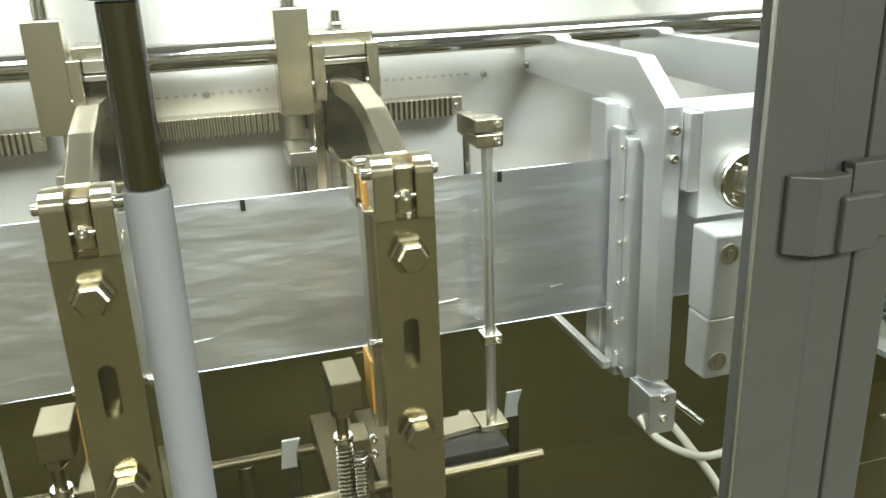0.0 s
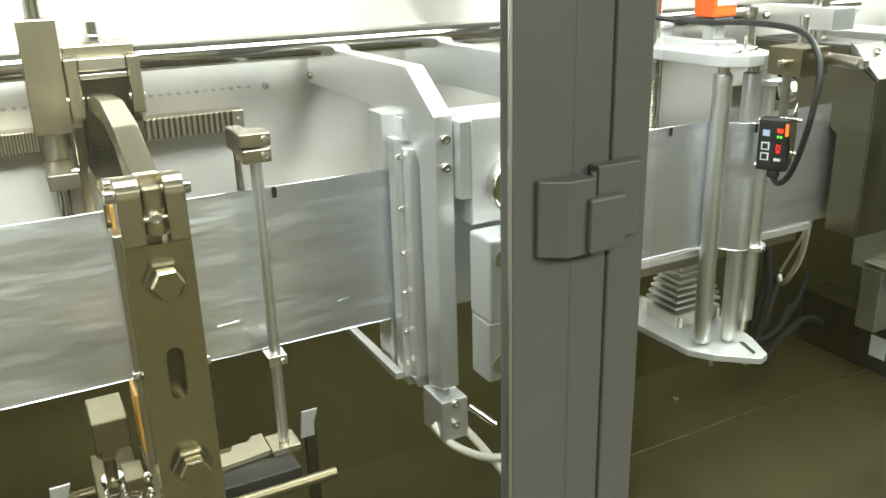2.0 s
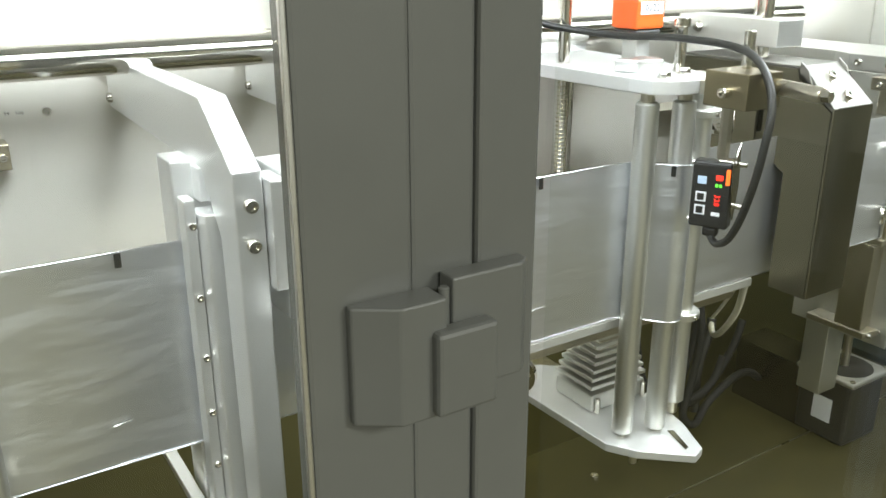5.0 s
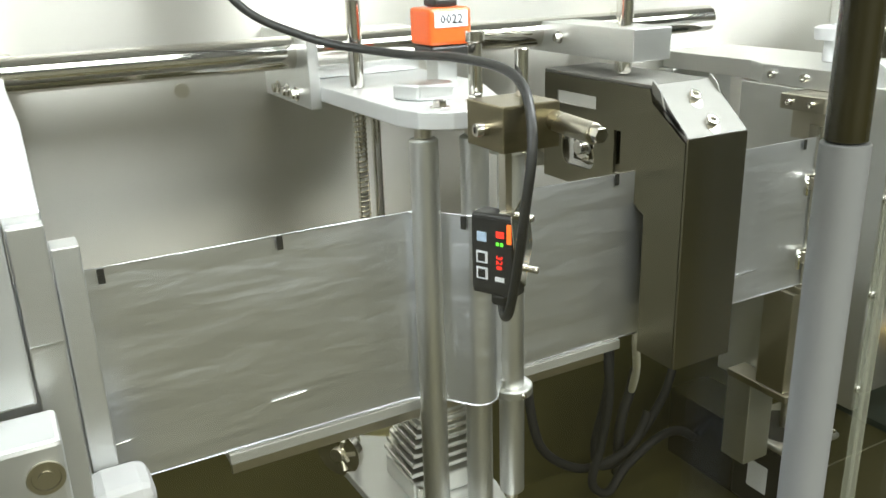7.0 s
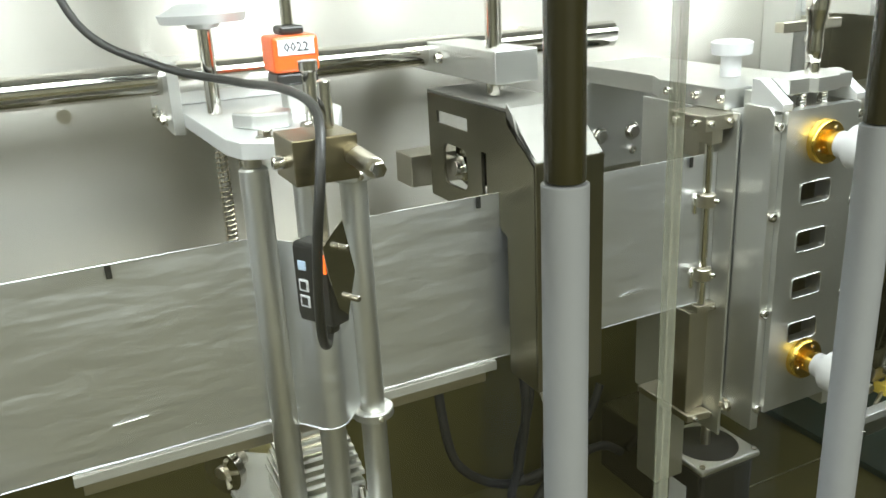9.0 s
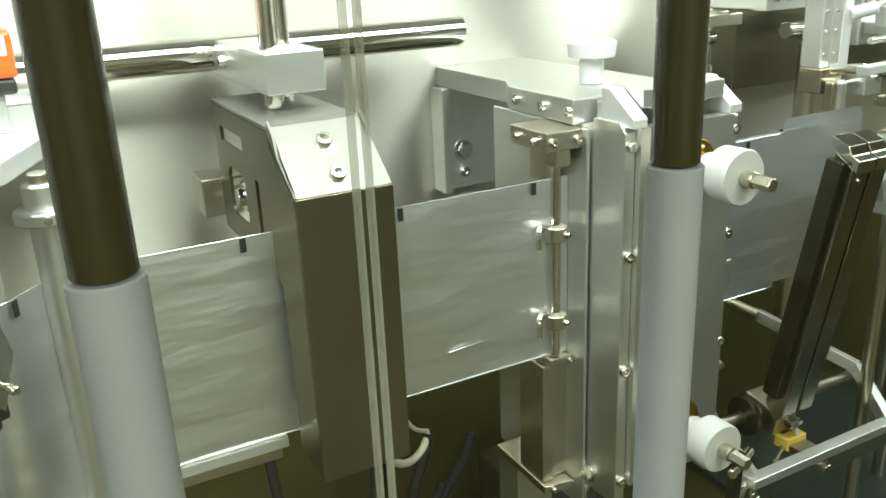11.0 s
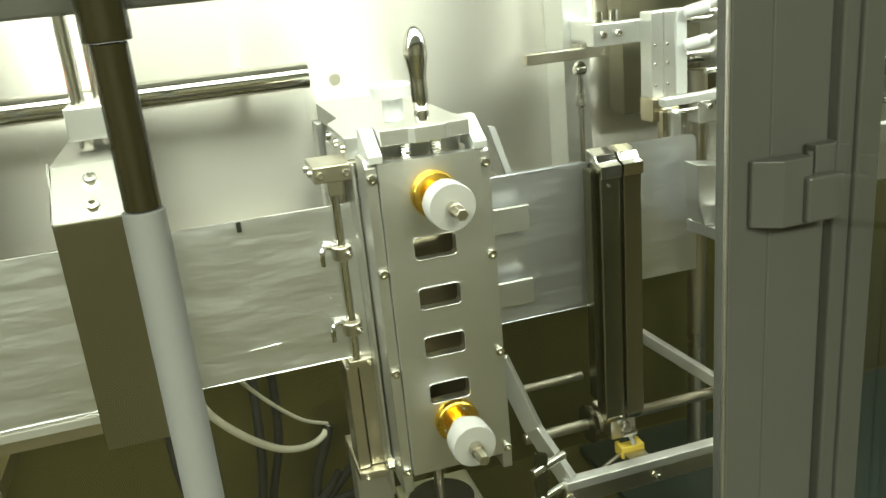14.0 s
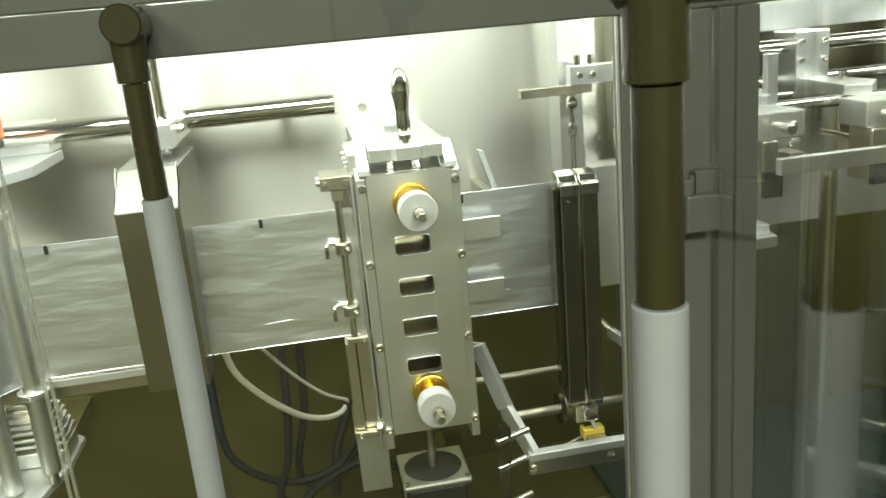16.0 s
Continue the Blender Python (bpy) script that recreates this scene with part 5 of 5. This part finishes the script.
part("pin", cyl((1.50, 0.682, 0.868), (1.528, 0.695, 0.870), 0.0025, 10), STEEL, yb)
part("seat", box(1.530, 0.5 + 1.054, 0.6745, 0.6898, 0.866, 0.874, 0.0005), STEEL, yb)
tu = thing("thin_air_tube", (1.54, 0.69, 0.88), "thin white air tube rising from the yellow block", "hose")
part("tube", hose([(1.544, 0.692, 0.881), (1.540, 0.694, 0.892), (1.532, 0.70, 0.905), (1.528, 0.702, 0.93)], 0.0026), WHITE, tu)
part("fitting", box(1.530, 0.56 + 0.988, 0.690, 0.70, 0.893, 0.899, 0.001), CHROME, tu)

arm = thing("transfer_arm", (1.537, 0.735, 0.893), "pair of dark polished gripper bars with bright caps", "gripper arm")
for k, (xa, xb) in enumerate(((1.512, 1.5335), (1.5375, 1.558))):
    part("bar", prism([(0.693, 1.196), (0.716, 1.206), (0.716, 0.925), (0.700, 0.91), (0.693, 0.92)], "x", xa, xb, 0.0012), BAR, arm)
    part("cap", prism([(0.6895, 1.1925), (0.6895, 1.205), (0.698, 1.2075), (0.7035, 1.2145), (0.722, 1.218), (0.722, 1.2095), (0.7, 1.2005)], "x", xa - 0.0006, xb + 0.0006, 0.0008), CHROME, arm)
part("rear_bar", box(1.505, 1.5115, 0.700, 0.718, 0.94, 1.2, 0.001), DARK, arm)
socket_screw(arm, (1.521, 0.693, 1.185), r=0.0022, h=0.002)
part("root", box(1.522, 1.553, 0.703, 0.75, 0.885, 0.912, 0.002), STEEL, arm)
part("nut", cyl((1.5355, 0.69, 0.905), (1.5355, 0.70, 0.905), 0.006, 12), SCREW, arm)

# ---- pouch blanks: each follows the web past the bars, is cut off and carried on ----
POUCHES = []
corner = 0.010
for n in range(10):
    py = 0.7285 + 0.0006 * n
    pouch = thing("cut_pouch", (1.4045, py, FILM_Z0), "single silver foil pouch with rounded top corners", "pouch", "pouches")
    xa, xb, za, zb = 1.4045, 1.5215, FILM_Z0 + 0.002, FILM_Z1 + 0.0005
    rim = [(xa, za), (xb, za)] + [(xb - corner + corner * math.cos(radians(k * 18)), zb - corner + corner * math.sin(radians(k * 18))) for k in range(6)]
    rim += [(xa + corner - corner * math.sin(radians(k * 18)), zb - corner + corner * math.cos(radians(k * 18))) for k in range(6)]
    part("sheet", prism(rim, "y", py, py + 0.0004, 0), FOIL, pouch)
    POUCHES.append(pouch)

# ---- offcuts that drop once a cycle ----
TRIMS = []
for n in range(8):
    tx = 1.5336 + 0.0005 * n
    tm = thing("foil_offcut", (tx, 0.740, 1.125), "thin curled silver foil offcut dropping below the gripper bars", "offcut", "foil offcuts")
    left = [(tx + 0.020 * (k / 8) ** 2 - 0.008, 1.187 - 0.0155 * k) for k in range(9)]
    right = [(x + 0.0046 * (0.4 + 0.6 * math.sin(math.pi * k / 8)), z + 0.0004) for k, (x, z) in enumerate(left)]
    part("strip", prism(left + right[::-1], "y", 0.7395, 0.7403, 0), WHITE, tm)
    TRIMS.append(tm)

# ---- pneumatic gripper over the pouch ----
gp = thing("suction_gripper", (1.62, 0.80, 1.25), "pneumatic slide gripper with white fittings on a wall arm", "gripper")
part("wall_column", box(1.590, 1.625, 0.930, WALL_Y, 0.98, 1.42, 0.001), ALU, gp)
part("arm", box(1.566, 1.665, 0.80, 0.818, 1.308, 1.332, 0.001), ALU, gp)
part("arm_root", box(1.60, 1.618, 0.8185, 0.9298, 1.306, 1.330, 0.001), ALU, gp)
part("rear_bar", box(1.522, 1.625, 0.885, 0.9, 1.287, 1.300, 0.001), STEEL, gp)
part("rear_stay", box(1.60, 1.62, 0.9005, 0.9298, 1.286, 1.302, 0.001), STEEL, gp)
for x in (1.578, 1.596):
    part("stud", cyl((x, 0.809, 1.332), (x, 0.809, 1.345), 0.0045, 14), CHROME, gp)
    socket_screw(gp, (x, 0.80, 1.32), r=0.0038)
for xa in (1.622, 1.637, 1.652):
    part("cylinder", box(xa, xa + 0.0142, 0.775, 0.7995, 1.248, 1.34, 0.0012), ALU_WHITE if xa > 1.65 else ALU, gp)
part("jaw_block", box(1.620, 1.652, 0.770, 0.7985, 1.222, 1.2477, 0.001), STEEL_WARM, gp)
part("finger", box(1.633, 1.648, 0.757, 0.769, 1.188, 1.236, 0.004), ALU, gp, "rounded pale finger")
part("finger", box(1.624, 1.631, 0.757, 0.769, 1.196, 1.236, 0.002), STEEL_WARM, gp)
for x in (1.626, 1.641):
    for z in (1.262, 1.285, 1.305):
        part("pin", cyl((x, 0.7735, z), (x, 0.7749, z), 0.0018, 10), SCREW, gp)
for z in (1.30, 1.335):
    part("fitting", cyl((1.662, 0.775, z), (1.685, 0.762, z + 0.006), 0.0068, 16, 0.002), WHITE, gp)
    part("tube", hose([(1.683, 0.763, z + 0.006), (1.70, 0.755, z + 0.02), (1.715, 0.75, z + 0.06), (1.72, 0.75, 1.46)], 0.0032), WHITE, gp)
part("ball_rod", cyl((1.602, 0.912, 1.13), (1.602, 0.912, 1.282), 0.0038, 14), CHROME, gp)
part("ball_end", cyl((1.595, 0.912, 1.272), (1.609, 0.912, 1.272), 0.0085, 16, 0.003), CHROME, gp)
part("ball_end", cyl((1.602, 0.912, 1.225), (1.602, 0.912, 1.243), 0.0065, 14, 0.002), CHROME, gp)
wd = thing("white_wedge", (1.46, 0.77, 1.17), "pale slanted strip behind the foil", "strip")
part("strip", prism([(1.438, 1.24), (1.446, 1.238), (1.472, 1.15), (1.465, 1.15)], "y", 0.80, 0.806, 0.0005), ALU_WHITE, wd)
part("stay", box(1.462, 1.474, 0.8062, WALL_Y, 1.15, 1.165, 0.001), STEEL, wd)

# ---- transfer mechanism further along ----
bed = thing("slide_bed", (1.95, 0.80, 1.10), "long machine slide with twin round shafts and carriages", "slide")
for z, y in ((1.325, 0.86), (1.275, 0.88)):
    part("shaft", cyl((1.69, y, z), (XR, y, z), 0.010, 24), CHROME, bed)
part("beam", box(1.70, XR, 0.90, 0.94, 1.345, 1.385, 0.001), ALU, bed)
# Dark sheet over the wall; the wall's shade is put into its colour.
part("rear_plate", box(1.68, XR, 0.945, WALL_Y, 1.20, 1.40, 0.001), GUARD, bed)
for x in (1.76, 1.90, 2.08):
    c = part("carriage", box(x, x + 0.05, 0.835, 0.895, 1.255, 1.345, 0.002), ALU, bed)
    part("arm", prism([(x + 0.005, 0.834), (x + 0.045, 0.834), (x + 0.055, 0.74), (x + 0.02, 0.70), (x - 0.005, 0.72)], "z", 1.268, 1.282, 0.001), ALU, c)
    part("jaw", box(x - 0.015, x + 0.045, 0.66, 0.715, 1.235, 1.2675, 0.002), ALU, c)
    part("finger", box(x - 0.01, x + 0.01, 0.655, 0.70, 1.17, 1.2345, 0.002), STEEL, c)
    socket_screw(c, (x + 0.03, 0.66, 1.25), r=0.005)
    part("rod", cyl((x + 0.005, 0.655, 1.252), (x + 0.005, 0.62, 1.252), 0.006, 14), CHROME, c)
    part("rod", cyl((x + 0.04, 0.70, 1.205), (x + 0.04, 0.83, 1.205), 0.0045, 14), CHROME, c)
    part("clip", box(x + 0.03, x + 0.05, 0.665, 0.70, 1.195, 1.215, 0.001), STEEL, c)
    part("pad", box(x - 0.012, x + 0.012, 0.648, 0.656, 1.168, 1.20, 0.001), DARK, c)
    for sx in (0.008, 0.042):
        socket_screw(c, (x + sx, 0.835, 1.33), r=0.0042)
        socket_screw(c, (x + sx, 0.835, 1.305), r=0.0042)
    part("bolt", cyl((x + 0.02, 0.76, 1.282), (x + 0.02, 0.76, 1.295), 0.006, 12), SCREW, c)
part("link", cyl((1.70, 0.73, 1.262), (2.2, 0.73, 1.262), 0.0075, 18), CHROME, bed)
part("push_bar", prism([(1.590, 1.252), (1.661, 1.2535), (1.660, 1.2615), (1.589, 1.260)], "y", 0.695, 0.708, 0.0008), ALU_WHITE, bed)
part("push_link", cyl((1.600, 0.7085, 1.256), (1.640, 0.772, 1.246), 0.0055, 14), CHROME, bed)
part("push_guide", cyl((1.650, 0.7085, 1.257), (1.72, 0.73, 1.262), 0.0045, 14), STEEL, bed)
part("guide_bar", prism([(1.700, 1.243), (1.816, 1.243), (1.815, 1.2525), (1.700, 1.2545)], "y", 0.738, 0.752, 0.0008), ALU_WHITE, bed)
for xa, xb, ya, yb, za, zb, m in ((1.664, 1.691, 0.750, 0.772, 1.218, 1.2425, ALU), (1.708, 1.734, 0.744, 0.768, 1.201, 1.2425, STEEL),
                                  (1.697, 1.711, 0.752, 0.772, 1.284, 1.306, ALU), (1.730, 1.757, 0.752, 0.772, 1.283, 1.304, ALU_WHITE),
                                  (1.772, 1.790, 0.752, 0.772, 1.262, 1.290, STEEL), (1.684, 1.700, 0.735, 0.750, 1.236, 1.250, DARK)):
    k = part("slide_block", box(xa, xb, ya, yb, za, zb, 0.0012), m, bed)
    part("cap_screw", cyl(((xa + xb) / 2, ya - 0.003, zb - 0.007), ((xa + xb) / 2, ya, zb - 0.007), 0.0034, 12), SCREW, k)
for xa, xb, y, z, r in ((1.64, 1.86, 0.762, 1.232, 0.0032), (1.69, 1.86, 0.757, 1.212, 0.0036), (1.68, 1.85, 0.762, 1.272, 0.0040), (1.70, 1.80, 0.742, 1.226, 0.0026)):
    part("guide_rod", cyl((xa, y, z), (xb, y, z), r, 12), CHROME, bed)
part("upright", box(1.788, 1.802, 0.714, 0.727, 1.2405, 1.33, 0.001), ALU, bed)
part("upright_foot", box(1.784, 1.819, 0.708, 0.7295, 1.222, 1.2402, 0.001), ALU, bed)
for x in (1.76, 2.0):
    part("column", cyl((x, 0.90, TRAY_Z), (x, 0.90, 1.254), 0.013, 18), STEEL, bed)
tb = thing("clamp_table", (1.71, 0.69, 1.11), "pale aluminium clamp table with angled jaw and screwed plate", "clamp")
part("plate", prism([(1.632, 0.724), (1.640, 0.650), (1.660, 0.640), (1.765, 0.645), (1.776, 0.724)], "z", 1.108, 1.1216, 0.001), ALU, tb)
jw = part("jaw", prism([(1.632, 1.122), (1.624, 1.150), (1.624, 1.189), (1.660, 1.184), (1.684, 1.156), (1.716, 1.143), (1.754, 1.133), (1.772, 1.122)], "y", 0.690, 0.716, 0.001), ALU, tb)
part("jaw_pad", prism([(1.652, 1.186), (1.661, 1.1845), (1.684, 1.1565), (1.676, 1.1575)], "y", 0.686, 0.6898, 0.0006), ALU_WHITE, jw)
part("side_block", box(1.640, 1.672, 0.655, 0.6855, 1.122, 1.143, 0.0012), ALU, tb)
part("side_block", box(1.735, 1.760, 0.655, 0.6855, 1.122, 1.134, 0.0012), ALU_WHITE, tb)
part("screwed_plate", prism([(1.732, 1.206), (1.742, 1.218), (1.768, 1.227), (1.81, 1.226), (1.846, 1.214), (1.852, 1.172), (1.81, 1.178), (1.77, 1.190)], "y", 0.734, 0.7415, 0.001), ALU, tb)
for x, z in ((1.796, 1.196), (1.832, 1.186), (1.832, 1.212), (1.765, 1.208)):
    socket_screw(tb, (x, 0.734, z), r=0.0036)
part("plate_stay", box(1.775, 1.80, 0.7417, 0.757, 1.17, 1.215, 0.001), STEEL, tb)
part("plate_post", cyl((1.787, 0.75, TRAY_Z), (1.787, 0.75, 1.17), 0.009, 16), STEEL, tb)
part("roller", cyl((1.70, 0.748, 1.168), (1.76, 0.748, 1.160), 0.010, 20, 0.002), STEEL_WARM, tb)
part("roller_axle", cyl((1.68, 0.748, 1.1705), (1.785, 0.750, 1.157), 0.004, 12), CHROME, tb)
for x, y in ((1.660, 0.70), (1.745, 0.69)):
    part("leg", cyl((x, y, TRAY_Z), (x, y, 1.1078), 0.007, 14), STEEL, tb)
pl = thing("teal_floor_plate", (1.8, 0.72, TRAY_Z), "dark teal painted plate on the tray", "plate")
part("plate", box(1.60, XR - 0.02, 0.50, 0.96, TRAY_Z + 0.001, TRAY_Z + 0.012, 0.001), BLUE, pl)
fb = thing("flanged_bracket", (1.98, 0.62, 1.2), "upright pale plate with a round spindle", "bracket")
part("plate", box(1.93, 1.985, 0.64, 0.65, 1.19, 1.38, 0.002), ALU, fb)
part("spindle", cyl((1.955, 0.6495, 1.27), (1.955, 0.54, 1.26), 0.010), CHROME, fb)
part("post", cyl((1.957, 0.65, TRAY_Z), (1.957, 0.65, 1.19), 0.010), STEEL, fb)
part("strip", box(1.74, 1.93, 0.60, 0.612, 1.205, 1.224, 0.001), ALU, fb)
part("strip_stay", box(1.93, 1.945, 0.60, 0.64, 1.205, 1.224, 0.001), STEEL, fb)


def motions():
    # foil marks: one pitch forward every two seconds, along the web
    for mk, u0 in MARKS:
        rows = []
        for n in range(8):
            for dt, s in ((0.0, 0.0), (0.08, 0.08), (0.25, 0.60), (0.42, 0.95), (0.50, 1.0)):
                x, y, turn = film_at(u0 + PITCH * (n + s))
                rows.append((0.75 + 2.0 * n + dt, pose(x, y, 0, 0, 0, turn)))
        x, y, turn = film_at(u0)
        walk(mk, [(0.0, pose(x, y, 0, 0, 0, turn))] + rows + [(16.0, rows[-1][1])])
    # sealing bars open toward the doors while the foil moves
    for jaw in JAWS:
        at = jaw.location.copy()
        rows = [(0.0, pose(*at))]
        for n in range(8):
            for dt, s in ((0.50, 0.0), (0.70, 0.9), (0.85, 1.0), (1.15, 1.0), (1.30, 0.35), (1.42, 0.0)):
                rows.append((2.0 * n + dt, pose(at.x, at.y - 0.042 * s, at.z - 0.004 * s)))
        rows.append((16.0, pose(*at)))
        walk(jaw, rows)
    # a thin offcut drops to the tray at each cut
    for n, tm in enumerate(TRIMS):
        at = tm.location.copy()
        tc = 1.53 + 2.0 * n
        end = pose(1.52 + 0.012 * (n % 3), 0.555 + 0.004 * n, 0.7135 + 0.0006 * n, 82, 0, 0)
        walk(tm, [(0.0, pose(*at)), (tc, pose(*at)), (tc + 0.07, pose(1.527, 0.66, 1.122, 0, 0, 0)), (tc + 0.17, pose(1.530, 0.66, 1.045, 0, -4, 0)),
                  (tc + 0.27, pose(1.536, 0.65, 0.905, 4, -3, 0)), (tc + 0.36, pose(1.538, 0.61, 0.775, 35, 0, 0)), (tc + 0.42, end), (16.0, end)])
    # each blank feeds past the bars, steps back when cut, then leaves along the machine
    for n, pouch in enumerate(POUCHES):
        x, y, z = pouch.location
        feed = 2.0 * n - 3.25
        spots = ((feed, x, y, z), (feed + 0.10, x + 0.012, y, z), (feed + 0.25, x + 0.075, y, z), (feed + 0.42, x + 0.1145, y, z), (feed + 0.50, x + 0.1189, y, z),
                 (feed + 0.95, x + 0.1189, y, z), (feed + 1.10, x + 0.132, 0.741, z + 0.0055), (feed + 1.30, x + 0.1355, 0.7435, z + 0.0085), (feed + 2.28, x + 0.1355, 0.7435, z + 0.0085),
                 (feed + 2.34, x + 0.150, 0.734, z + 0.006), (feed + 2.50, x + 0.42, 0.7285, z), (feed + 2.80, 2.36, 0.7265 + 0.0006 * n, z))
        rows = [(t, pose(px, py, pz)) for t, px, py, pz in spots if 0.0 < t < 16.0]
        before = [p for p in spots if p[0] <= 0.0]
        after = [p for p in spots if p[0] >= 16.0]
        first, last = (before or spots)[-1 if before else 0], (after or spots)[0 if after else -1]
        walk(pouch, [(0.0, pose(*first[1:]))] + rows + [(16.0, pose(*last[1:]))])
    # the gripper bars swing away and back
    at = arm.location.copy()
    rows = []
    for k in range(0, 161):
        ph = (0.1 * k - 13.6) % 2.0
        f = max(0.0, min(1.0, (ph - 0.34) / 0.34, (1.86 - ph) / 0.30))
        rows.append((0.1 * k, pose(*at, 10.0 * f * f * (3 - 2 * f), 0, 0)))
    walk(arm, rows)


motions()
